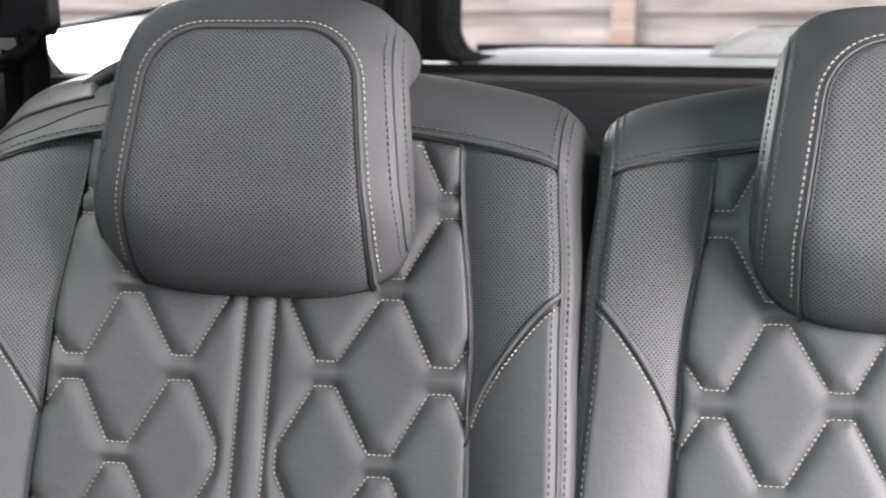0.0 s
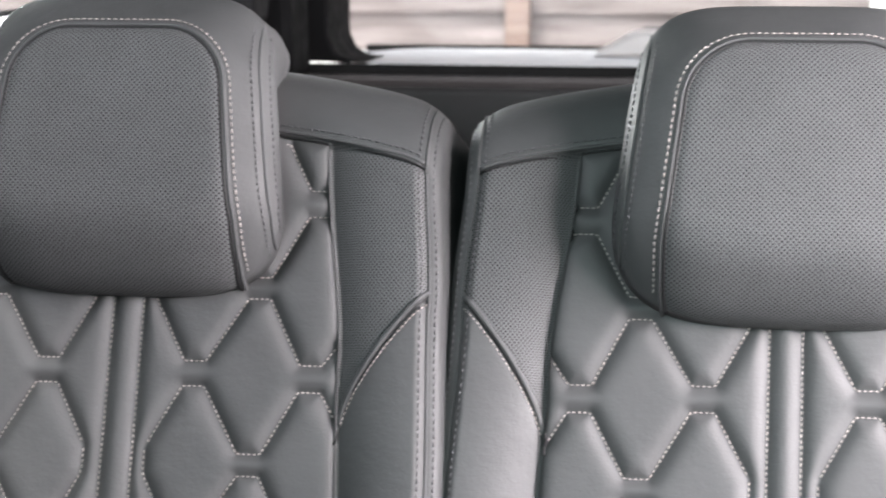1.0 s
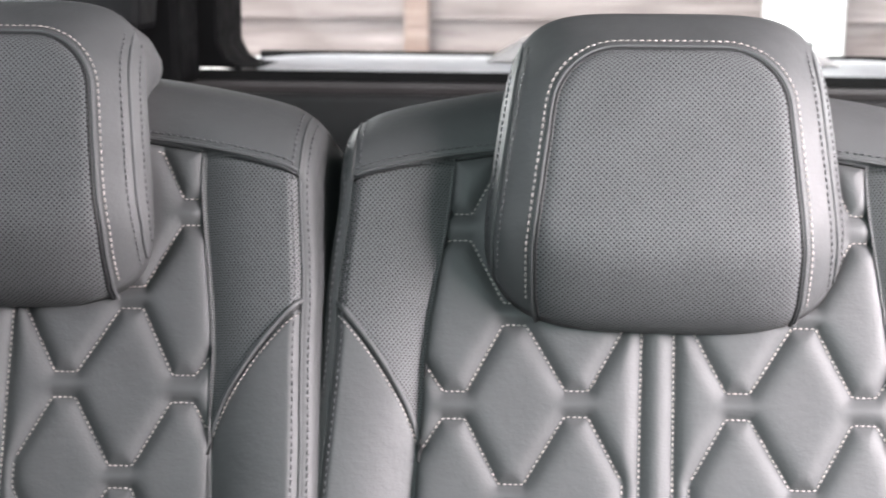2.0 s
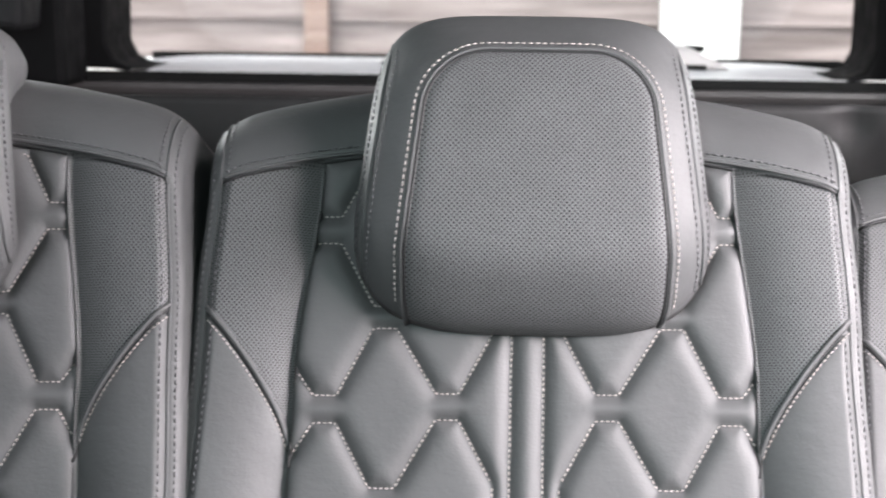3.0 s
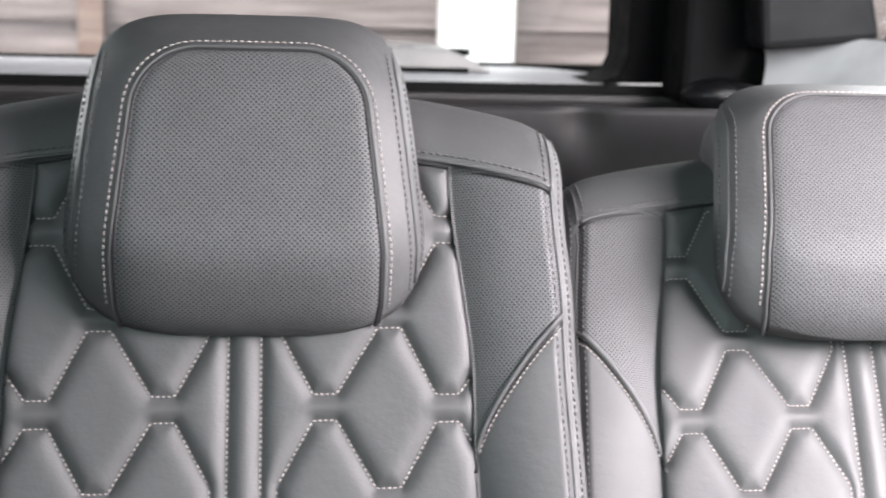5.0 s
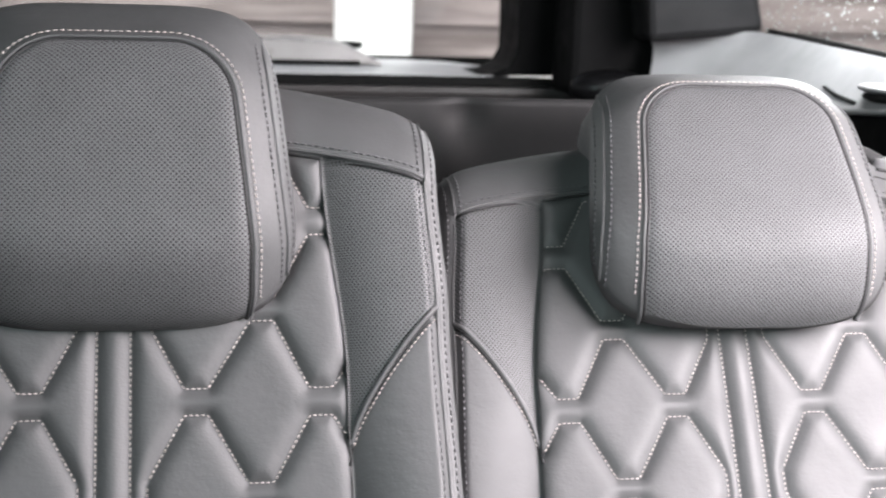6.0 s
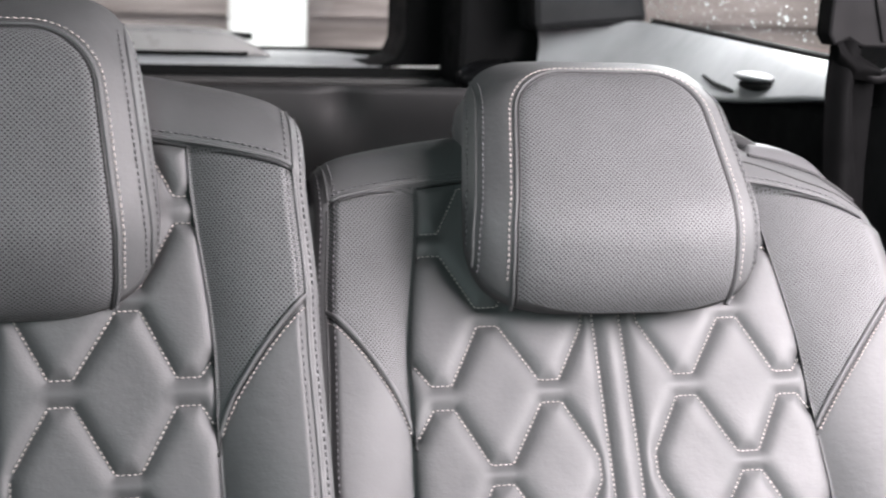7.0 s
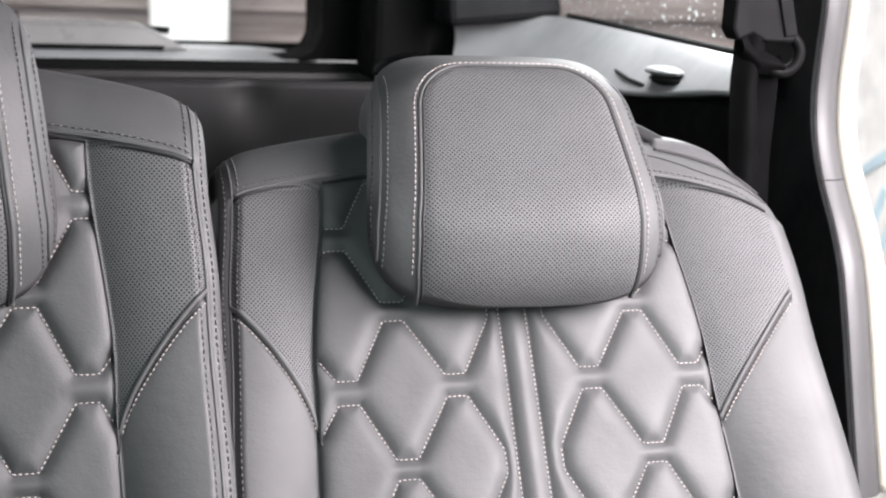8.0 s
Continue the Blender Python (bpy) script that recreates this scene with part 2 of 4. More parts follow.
def smooth_step(a, b, x):
    t = np.clip((np.asarray(x, float) - a) / (b - a), 0, 1)
    return t * t * (3 - 2 * t)


# ---- the seats ----
PERIOD = 0.126


def quilt_edge(v):
    return 0.1435 + 0.0165 * smooth_step(0.165, 0.0, v) + 0.004 * smooth_step(0.0, -0.12, v)


def outer_edge(v):
    return 0.2225 - 0.0065 * smooth_step(0.05, 0.15, v) + 0.006 * smooth_step(0.05, -0.1, v)


def top_seam(x):
    return 0.174 - 0.029 * (np.asarray(x) / 0.217) ** 2


QUILT_SHIFT = {-1: (-0.0018, 0.0004), 0: (0.0, 0.0), 1: (0.0006, -0.0018)}


def quilt_lines(outer, low=-0.42):
    """The stitched zigzags and the two channel lines of the middle panel, as lines of (x, v)."""
    lines = []
    for k in range(-4, 3):
        s = k * PERIOD
        upper = [(0.162, 0.020), (0.1465, -0.0015), (0.1305, -0.0015), (0.1065, 0.0455), (0.0905, 0.0455), (0.0625, 0.0), (0.0465, 0.0), (0.0235, 0.043), (0.0225, 0.0465), (0.0225, 0.063)]
        lower = [(0.162, -0.046), (0.1465, -0.0205), (0.1305, -0.0205), (0.1065, -0.065), (0.0895, -0.065), (0.0625, -0.018), (0.0465, -0.018), (0.0235, -0.0605), (0.0225, -0.063)]
        for line in (upper, lower):
            for side in (1, -1):
                lines.append([(side * x, v + s) for x, v in line])
    for side in (1, -1):
        lines.append([(side * 0.0118, low), (side * 0.0112, 0.0), (side * 0.0105, 0.17)])
    out = []
    for line in lines:
        p = resample(line, 0.001)
        p[:, 0] += 0.0018 + 0.012 * p[:, 0] + QUILT_SHIFT[outer][1 if np.abs(p[:, 0]).max() < 0.015 else 0]
        p[:, 1] += 0.0155 * p[:, 0]
        keep = (np.abs(p[:, 0]) < quilt_edge(p[:, 1]) - 0.0015) & (p[:, 1] < top_seam(p[:, 0]) - 0.005) & (p[:, 1] > low)
        if keep.sum() > 6:
            out.append(p[keep])
    return out


def quilt_gap(lines, x, v):
    """Distance from each place of the panel to the nearest stitched line."""
    flat = np.stack([np.ravel(x), np.ravel(v)], 1)
    best = np.full(len(flat), 1.0)
    dots = np.concatenate([p[::2] for p in lines])
    for lo in range(0, len(flat), 4000):
        some = flat[lo:lo + 4000]
        near = dots[(dots[:, 1] > some[:, 1].min() - 0.05) & (dots[:, 1] < some[:, 1].max() + 0.05)]
        if len(near):
            best[lo:lo + 4000] = np.sqrt(((some[:, None] - near[None]) ** 2).sum(-1)).min(1)
    return best.reshape(np.shape(x))


def bolster_split(s, outer=False):
    return -0.053 + 0.105 * np.clip(s, 0, 1) ** (0.86 if outer else 0.62)


def bolster_height(s, v):
    """How far the side bolster stands out, from the panel's edge (s=0) to its outer seam (s=1)."""
    full = 0.0165 + 0.016 * smooth_step(0.06, -0.25, v)
    rise = 1 - (1 - np.clip(s, 0, 1)) ** 2.4
    return -0.006 + full * rise - 0.006 * smooth_step(0.86, 1.0, s) ** 2


class Seat:
    """One backrest's shape: where a place (x across, v up the back, d out of it) lies in the seat's own space."""

    def __init__(self, recline, origin, outer=0):
        self.lean, self.origin, self.outer = radians(recline), np.array(origin, float), outer

    def place(self, x, v, d):
        x, v, d = np.broadcast_arrays(x, v, d)
        c, s = math.cos(self.lean), math.sin(self.lean)
        return np.stack([x, v * s - d * c, v * c + d * s], -1) + self.origin

    def edge(self, a, v):
        """Half width at the outer seam; the outer bolster is a little wider and has no such seam."""
        return outer_edge(v) + (0.018 * (np.sign(a) == self.outer) if self.outer else 0.0)

    def corner(self, x, b):
        """The shoulder's rounding towards its ends."""
        side = np.abs(x)
        drop = 0.027 * np.clip((side - 0.198) / 0.05, 0, 2) ** 2
        if self.outer:
            out = np.clip(np.asarray(x) * self.outer, 0, 1)
            drop = drop + 0.010 * smooth_step(0.12, 0.24, out) ** 1.5
        over = 0.005 * np.clip((side - 0.18) / 0.05, 0, 1.6) ** 2 * smooth_step(0.165, 0.25, b)
        return drop * smooth_step(0.08, 0.2, b) + over

    def side(self, a, v):
        """Across: flat to the outer seam, then round the corner and straight back."""
        e = self.edge(a, v)
        r = 0.0105 + (0.0105 * (np.sign(a) == self.outer) if self.outer else 0.0)
        s = np.maximum(np.abs(a) - e, 0)
        turn = np.minimum(s / r, 1.45)
        rest = np.maximum(s - 1.45 * r, 0)
        x = np.sign(a) * (np.minimum(np.abs(a), e) + r * np.sin(turn) + rest * math.cos(1.45))
        return x, r * (1 - np.cos(turn)) + rest * math.sin(1.45)

    def skin(self, a, b, extra=0.0):
        """The cover: a runs across, b up the front and over the shoulder."""
        a, b = np.broadcast_arrays(np.asarray(a, float), np.asarray(b, float))
        x, back = self.side(a, np.minimum(b, 0.17))
        seam = top_seam(np.clip(a, -0.235, 0.235))
        over = np.maximum(b - seam, 0) / 0.058
        turn = np.minimum(over, 2.7)
        v = np.minimum(b, seam) + 0.059 * np.sin(turn)
        top = 0.058 * (1 - np.cos(turn))
        q, e = quilt_edge(np.minimum(b, 0.17)), self.edge(a, np.minimum(b, 0.17))
        s = (np.abs(a) - q) / (e - q)
        front = np.where(s > 0, bolster_height(s, b), 0.0)
        if self.outer:
            front = front + 0.005 * smooth_step(0.86, 1.0, s) ** 2 * (np.sign(a) == self.outer)
        band = 0.009 * smooth_step(0.09, 0.19, np.abs(x)) - 0.006 * smooth_step(0.205, 0.24, np.abs(x))
        keep = 1 - smooth_step(0.0, 0.9, over)
        front = np.where(over > 0, band * keep + 0.006 * (1 - keep), front)
        return self.place(x, v - self.corner(x, b), front - back - top + extra)

    def normals(self, f, a, b):
        h = 1e-4
        n = np.cross(f(a + h, b) - f(a - h, b), f(a, b + h) - f(a, b - h))
        return n / (np.linalg.norm(n, axis=-1, keepdims=True) + 1e-12)

    def run(self, a, b, lift=0.0, f=None):
        f = f or self.skin
        n = self.normals(f, a, b)
        return f(a, b) + n * lift, n


def headrest_outline(v):
    return 0.1245 - 0.122 * np.clip(v - 0.09, 0, None)


HEAD_V, HEAD_H, HEAD_D, HEAD_LEAN, HEAD_R, HEAD_LOW = 0.1515, 0.1090, 0.0673, 0.034, 0.031, 0.1115


UNDER_DEEP = 0.054


def head_rho(x, v):
    n = np.where(v > HEAD_V, 5.0, 3.8)
    h = np.where(v > HEAD_V, HEAD_H, HEAD_LOW)
    return ((np.abs(x) / headrest_outline(v)) ** n + (np.abs(v - HEAD_V) / h) ** n) ** (1 / n)


def head_front(x, v, lift=0.0):
    room = np.maximum((1 - head_rho(x, v)) * 0.114, 0)
    under = UNDER_DEEP * (1 - np.sqrt(np.maximum(1 - (1 - np.minimum(room, 0.078) / 0.078) ** 2.0, 0)))
    steep = 0.62 + 0.26 * smooth_step(0.045, 0.085, v - HEAD_V)
    start = 0.030 + 0.004 * smooth_step(0.045, 0.085, v - HEAD_V)
    facet = steep * ((start - room) + np.sqrt((start - room) ** 2 + 0.006 ** 2)) / 2
    facet = facet + (HEAD_R - start * steep) * np.clip(1 - room / 0.013, 0, 1) ** 1.7
    low = smooth_step(0.30, 0.85, (HEAD_V - v) / HEAD_LOW)
    drop = facet + (under - facet) * low
    return HEAD_D - drop + HEAD_LEAN * (v - HEAD_V) - 0.10 * x * x - 0.5 * (v - HEAD_V) ** 2 + lift


INSERT_TOP = 0.2250
INSERT_SHIFT = 0.0028


def insert_half(v):
    w = 0.0876 - 0.115 * np.clip(v - 0.09, 0, None) - 0.25 * np.clip(0.06 - v, 0, None) ** 1.1
    r, top = 0.038, INSERT_TOP
    up = np.clip(v - (top - r), 0, r)
    return w - r + np.sqrt(np.maximum(r * r - up * up, 0))


HEAD_SHIFT = {-1: (-0.001, 0.003, 0.0), 0: (0.0025, 0.0, 0.0), 1: (0.001, 0.001, 0.010)}


# how far each headrest is tipped back, and its height against the middle one
HEAD_TIP = {-1: (0.0, 0.985), 0: (0.0, 1.0), 1: (radians(7.0), 1.0)}


def build_headrest(seat, owner):
    across, up, fore = HEAD_SHIFT[seat.outer]
    seat = Seat(math.degrees(seat.lean), seat.place(across, up, fore), seat.outer)
    upright = seat.place
    tip, tall = HEAD_TIP[seat.outer]

    def tipped(x, v, d):
        dv, dd = (np.asarray(v) - HEAD_V) * tall, np.asarray(d) - 0.02
        return upright(x, HEAD_V + dv * math.cos(tip) + dd * math.sin(tip), 0.02 + dd * math.cos(tip) - dv * math.sin(tip))

    seat.place = tipped
    # cover: rings from the middle of the front, round the edge, to the back
    ang = np.linspace(0, 2 * np.pi, 144, endpoint=False)
    co, si = np.cos(ang), np.sin(ang)
    n = np.where(si > 0, 5.0, 3.8)
    high = np.where(si > 0, HEAD_H, HEAD_LOW)
    rad = (np.abs(co) ** n + np.abs(si) ** n) ** (-1 / n)
    rings = []
    for rho in np.r_[np.linspace(0.02, 0.6, 6), np.linspace(0.66, 0.999, 18)]:
        v = HEAD_V + high * rho * rad * si
        x = rho * rad * co * headrest_outline(v)
        rings.append(seat.place(x, v, head_front(x, v)))
    square = (np.abs(co) ** 9 + np.abs(si) ** 9) ** (-1 / 9)
    for grow, share in ((1.0, 0.12), (1.0, 0.35), (0.995, 0.6), (0.985, 0.85), (0.95, 1.0), (0.8, 1.08), (0.5, 1.12), (0.02, 1.12)):
        reach = np.where(si > 0, rad + (square - rad) * 0.55 * min(1, share / 0.5), rad)
        v = HEAD_V + high * grow * reach * si
        x = grow * reach * co * headrest_outline(v)
        v = v - 0.007 * min(1, share) * smooth_step(0.16, 0.25, v)
        deep = HEAD_R + (UNDER_DEEP - HEAD_R) * smooth_step(0.30, 0.85, (HEAD_V - v) / HEAD_LOW)
        v = v + 0.022 * min(1, share) * smooth_step(0.5, 0.95, (HEAD_V - v) / HEAD_LOW)
        rim = HEAD_D - deep + HEAD_LEAN * (v - HEAD_V)
        far = np.minimum(0.020 - 0.050 * smooth_step(0.09, 0.20, v), rim - 0.012)
        x = x * (1 - share * (0.20 - 0.185 * smooth_step(0.185, 0.235, v)))
        x = x * (1 + 0.05 * smooth_step(0.185, 0.22, v) * smooth_step(0.3, 0.7, share) * (share < 1.05))
        rings.append(seat.place(x, v, rim + (far - rim) * share))
    pts = np.stack(rings)
    pts = np.concatenate([pts, pts[:, :1]], 1)
    cover = put("headrest", grid_mesh("headrest", pts, LEATHER, flip=True), owner, "dark grey leather headrest cover")
    # perforated insert
    s = np.linspace(-1, 1, 80)[None]
    low = HEAD_V - 0.999 * HEAD_LOW * (1 - np.abs(0.72 * s) ** 3.8) ** (1 / 3.8)
    f = np.linspace(0, 1, 96)[:, None]
    v = low + (INSERT_TOP - low) * f
    x = insert_half(v) * s + INSERT_SHIFT
    edge = np.minimum((1 - np.abs(s)) * insert_half(v), (INSERT_TOP - v) + 0 * s)
    d = head_front(x, v) + 0.0018 * (1 - np.exp(-edge / 0.004)) + 0.0004
    pts = seat.place(x, v, d)
    climb = np.linalg.norm(np.diff(pts, axis=0), axis=-1)
    climb = np.concatenate([np.zeros((1, pts.shape[1])), np.cumsum(climb, 0)])
    climb = climb - climb[48:49] + v[48:49] + 0.2
    uv = np.stack(np.broadcast_arrays(x + 0.3, climb), -1)
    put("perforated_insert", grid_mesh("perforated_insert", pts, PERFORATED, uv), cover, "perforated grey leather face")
    # piping and thread round the insert
    vv = np.r_[np.linspace(0.0475, INSERT_TOP - 0.038, 60), INSERT_TOP - 0.038 + 0.038 * np.sin(np.linspace(0, np.pi / 2, 22))[1:]]
    half = np.stack([insert_half(vv), vv], 1)
    loop = np.concatenate([half[::1] * [-1, 1], [[0.0, INSERT_TOP]], half[::-1]])
    loop = resample(loop, 0.002) + [INSERT_SHIFT, 0]

    def ring(offset, lift):
        t = np.gradient(loop, axis=0)
        t /= np.linalg.norm(t, axis=1)[:, None]
        p = loop + offset * np.stack([-t[:, 1], t[:, 0]], 1)
        h = 1e-4
        fx = (head_front(p[:, 0] + h, p[:, 1]) - head_front(p[:, 0] - h, p[:, 1])) / (2 * h)
        fv = (head_front(p[:, 0], p[:, 1] + h) - head_front(p[:, 0], p[:, 1] - h)) / (2 * h)
        out = seat.place(p[:, 0], p[:, 1], head_front(p[:, 0], p[:, 1], lift))
        base = seat.place(0 * fx, 0 * fx, 0 * fx)
        nor = seat.place(-fx, -fv, 1 + 0 * fx) - base
        return out, nor / np.linalg.norm(nor, axis=1)[:, None]

    # dark cord puts the groove's shade into the colour
    put("groove", tube_mesh("groove", ring(0.0003, 0.0002)[0], 0.0013, SEAM), cover, "dark cord painting the sewn groove's shade")
    put("piping", tube_mesh("piping", ring(0.0028, -0.0002)[0], 0.0017, LEATHER), cover, "raised leather piping")
    tagged(put("stitching", stitch_mesh("stitching", [tuple(q[loop[:, 1] > 0.058] for q in ring(0.0070, 0.0003))], THREAD, 0.0033, 0.0014, 0.00052), cover, "ivory contrast thread"), kind="stuff")
    # seam down each flank, with two rows of dark thread
    for side in (1, -1):
        run = []
        seam = []
        for inset, store in ((0.0128, run), (0.0088, seam), (0.0050, run)):
            v = np.linspace(0.070, 0.245, 110)
            x = headrest_outline(v) - inset
            v = v[head_rho(x, v) < 0.997]
            x = side * x[:len(v)]
            d = head_front(x, v)
            sink = 0.0022 * smooth_step(len(v) - 14, len(v), np.arange(len(v)))
            store.append((seat.place(x, v, d + 0.0004 - sink), np.tile(seat.place(side * 0.7, 0, 0.7) - seat.place(0, 0, 0), (len(v), 1))))
        put("flank_seam", tube_mesh("flank_seam", seam[0][0], 0.0013, LEATHER, 8), cover, "raised leather welt")
        # thin dark cord paints shade along the welt's inner side
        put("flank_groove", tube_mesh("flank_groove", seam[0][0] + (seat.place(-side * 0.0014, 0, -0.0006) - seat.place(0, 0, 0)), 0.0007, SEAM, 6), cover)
        tagged(put("flank_stitching", stitch_mesh("flank_stitching", run, DARK_THREAD, 0.0034, 0.0014, 0.0007), cover), kind="stuff")
    # the two steel stems
    for x in (-0.06, 0.06):
        line = [seat.place(x, 0.19, 0.02), seat.place(x, 0.20, -0.02), seat.place(x, 0.19, -0.045), seat.place(x, 0.15, -0.05)]
        put("stem", tube_mesh("stem", line, 0.006, BLACK_TRIM), cover, "black steel headrest stem")
    return cover


def build_seat(recline, origin, outer, label):
    seat = Seat(recline, (0.0, origin[1], origin[2]), outer)
    thing = tagged(new("car_seat"), label, "car seat", "rear seats")
    thing.location = (origin[0], 0, 0)
    low = -0.40
    back = put("backrest", mesh_of("backrest", *shell(seat, low), LEATHER), thing, "grey leather backrest shell")
    # quilted middle panel
    v_lin = np.r_[np.linspace(low, -0.17, 30, endpoint=False), np.linspace(-0.17, 0.1, 220, endpoint=False)]
    s = np.linspace(-1, 1, 260)
    body_v = np.repeat(v_lin[:, None], len(s), 1)
    f = np.linspace(0, 1, 42)[:, None]
    x_top = quilt_edge(0.15) * s[None]
    top_v = 0.1 + (top_seam(x_top) + 0.001 - 0.1) * f
    v = np.concatenate([body_v, np.broadcast_to(top_v, (42, len(s)))])
    x = quilt_edge(v) * s[None]
    quilt = quilt_lines(outer)
    gap = quilt_gap(quilt, x, v)
    puff = 0.0062 * (1 - np.exp(-(gap / 0.0056) ** 1.25))
    soft = puff.copy()
    for _ in range(10):
        soft[1:-1, 1:-1] = (soft[1:-1, 1:-1] * 4 + soft[:-2, 1:-1] + soft[2:, 1:-1] + soft[1:-1, :-2] + soft[1:-1, 2:]) / 8
    share = smooth_step(0.0010, 0.0045, gap)
    puff = puff * (1 - share) + soft * share
    rim = np.minimum(quilt_edge(v) - np.abs(x), np.maximum(top_seam(x) - v, 0))
    d = puff - 0.0045 * np.exp(-rim / 0.004) - 0.0036
    put("quilted_panel", grid_mesh("quilted_panel", seat.place(x, v - seat.corner(x, v), d), LEATHER), back, "diamond-quilted grey leather panel")
    flat = []
    for line in quilt:
        if line[:, 1].max() < -0.16:
            continue
        p = seat.place(line[:, 0], line[:, 1] - seat.corner(line[:, 0], line[:, 1]), -0.0027 + 0 * line[:, 0])
        n = np.tile(seat.place(0, 0, 1) - seat.place(0, 0, 0), (len(p), 1))
        flat.append((p, n))
    tagged(put("quilt_stitching", stitch_mesh("quilt_stitching", flat, THREAD), back, "ivory contrast thread"), kind="stuff")
    for side in (-1, 1):
        # perforated upper part of the bolster
        s = np.linspace(0, 1, 46)[None]
        f = np.linspace(0, 1, 80)[:, None]
        lo_v = bolster_split(s, side == outer)
        a_top = quilt_edge(0.16) + (seat.edge(side, 0.145) - quilt_edge(0.16)) * s
        vv = lo_v + (top_seam(a_top) + 0.0005 - lo_v) * f
        a = quilt_edge(vv) + (seat.edge(side, vv) - quilt_edge(vv)) * s
        rim = np.minimum(vv - lo_v, top_seam(a_top) - vv)
        pts = seat.skin(side * a, vv, -0.002 * np.exp(-np.maximum(rim, 0) / 0.003))
        reach = np.concatenate([np.zeros((len(pts), 1)), np.cumsum(np.linalg.norm(np.diff(pts, axis=1), axis=-1), 1)], 1)
        extra = reach[40] - (a[40] - a[40, 0])
        uv = np.stack(np.broadcast_arrays(side * (a + extra) + 0.5, vv + 0.5), -1)
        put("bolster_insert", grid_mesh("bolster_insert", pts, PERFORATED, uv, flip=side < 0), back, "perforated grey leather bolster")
        # smooth lower part
        f = np.r_[np.linspace(0, 0.6, 20, endpoint=False), np.linspace(0.6, 1, 50)][:, None]
        vv = low + (bolster_split(s, side == outer) - low) * f
        a = quilt_edge(vv) + (seat.edge(side, vv) - quilt_edge(vv)) * s
        pts = seat.skin(side * a, vv, -0.002 * np.exp(-np.maximum(bolster_split(s, side == outer) - vv, 0) / 0.003))
        put("bolster_panel", grid_mesh("bolster_panel", pts, LEATHER, flip=side < 0), back, "smooth grey leather bolster panel")
        # flank, from the outer seam round to the back
        vv = np.linspace(low, 0.36, 150)[:, None]
        k = np.r_[np.linspace(0, 0.06, 26), np.linspace(0.07, 0.13, 5)][None]
        a = side * (seat.edge(side, np.minimum(vv, 0.17)) + k)
        put("flank", grid_mesh("flank", seat.skin(a, vv), LEATHER, flip=side < 0), back)
        # curved seam with its cord and thread
        ss = np.linspace(0.0, 1.0, 60)
        vv = bolster_split(ss, side == outer)
        a = quilt_edge(vv) + (seat.edge(side, vv) - quilt_edge(vv)) * ss
        p, n = seat.run(side * a, vv, -0.0006)
        # near-black cord draws the shade of the curved seam
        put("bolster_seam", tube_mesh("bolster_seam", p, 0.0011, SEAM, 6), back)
        p, n = seat.run(side * a, vv + 0.0035, 0.0)
        put("bolster_cord", tube_mesh("bolster_cord", p[1:], 0.0020, LEATHER), back, "raised leather welt")
        p, n = seat.run(side * a, vv - 0.0045, 0.0002)
        n = n * np.sign((n @ (seat.place(0, 0, 1) - seat.place(0, 0, 0)))[:, None])
        tagged(put("bolster_stitching", stitch_mesh("bolster_stitching", [(p[3:], n[3:])], THREAD), back, "ivory contrast thread"), kind="stuff")
        # seam between bolster and flank, two rows of dark thread
        if side != outer:
            vv = np.linspace(-0.25, 0.215, 180)
            e = seat.edge(side, np.minimum(vv, 0.17))
            p, n = seat.run(side * (e + 0.0006), vv, 0.0001)
            put("edge_cord", tube_mesh("edge_cord", p, 0.0010, LEATHER, 6), back)
            rows = []
            for off in (-0.0045, 0.006):
                p, n = seat.run(side * (e + off), vv, 0.0002)
                n = n * np.sign((n @ (seat.place(side * 0.3, 0, 1) - seat.place(0, 0, 0)))[:, None])
                rows.append((p, n))
            tagged(put("edge_stitching", stitch_mesh("edge_stitching", rows, DARK_THREAD, 0.0036, 0.0016, 0.0007), back, "charcoal thread"), kind="stuff")
        # dark tube painting shade into the groove beside the quilted panel
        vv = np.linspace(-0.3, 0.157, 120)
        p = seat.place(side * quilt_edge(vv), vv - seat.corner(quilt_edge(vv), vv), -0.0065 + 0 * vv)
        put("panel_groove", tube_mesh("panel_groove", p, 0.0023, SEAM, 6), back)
    # shoulder band over the top
    a = np.linspace(-seat.edge(-1, 0.16), seat.edge(1, 0.16), 120)[None]
    f = np.linspace(0, 0.155, 46)[:, None]
    put("shoulder_band", grid_mesh("shoulder_band", seat.skin(a, top_seam(a) + f), LEATHER), back, "smooth grey leather shoulder band")
    a = np.linspace(0.001 - seat.edge(-1, 0.15), seat.edge(1, 0.15) - 0.001, 150)
    p, n = seat.run(a, top_seam(a), -0.0002)
    # dark cord fills the shoulder seam with painted shade
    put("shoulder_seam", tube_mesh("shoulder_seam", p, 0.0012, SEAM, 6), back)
    p, n = seat.run(a, top_seam(a) + 0.003, 0.0002)
    put("shoulder_cord", tube_mesh("shoulder_cord", p, 0.0014, LEATHER), back)
    p, n = seat.run(a, top_seam(a) + 0.0075, 0.0003)
    n = n * np.sign((n @ (seat.place(0, 0, 1) - seat.place(0, 0, 0)))[:, None])
    tagged(put("shoulder_stitching", stitch_mesh("shoulder_stitching", [(p, n)], DARK_THREAD, 0.0036, 0.0016, 0.0007), back, "charcoal thread"), kind="stuff")
    build_headrest(seat, thing)
    if outer:
        build_release(seat, back, outer)
    # cushion
    bm = box_bm((0.46, 0.5, 0.14), 0.045, (0, -0.32 + origin[1], 0.30), 4)
    put("cushion", from_bm("cushion", bm, LEATHER, True), thing, "grey leather seat cushion")
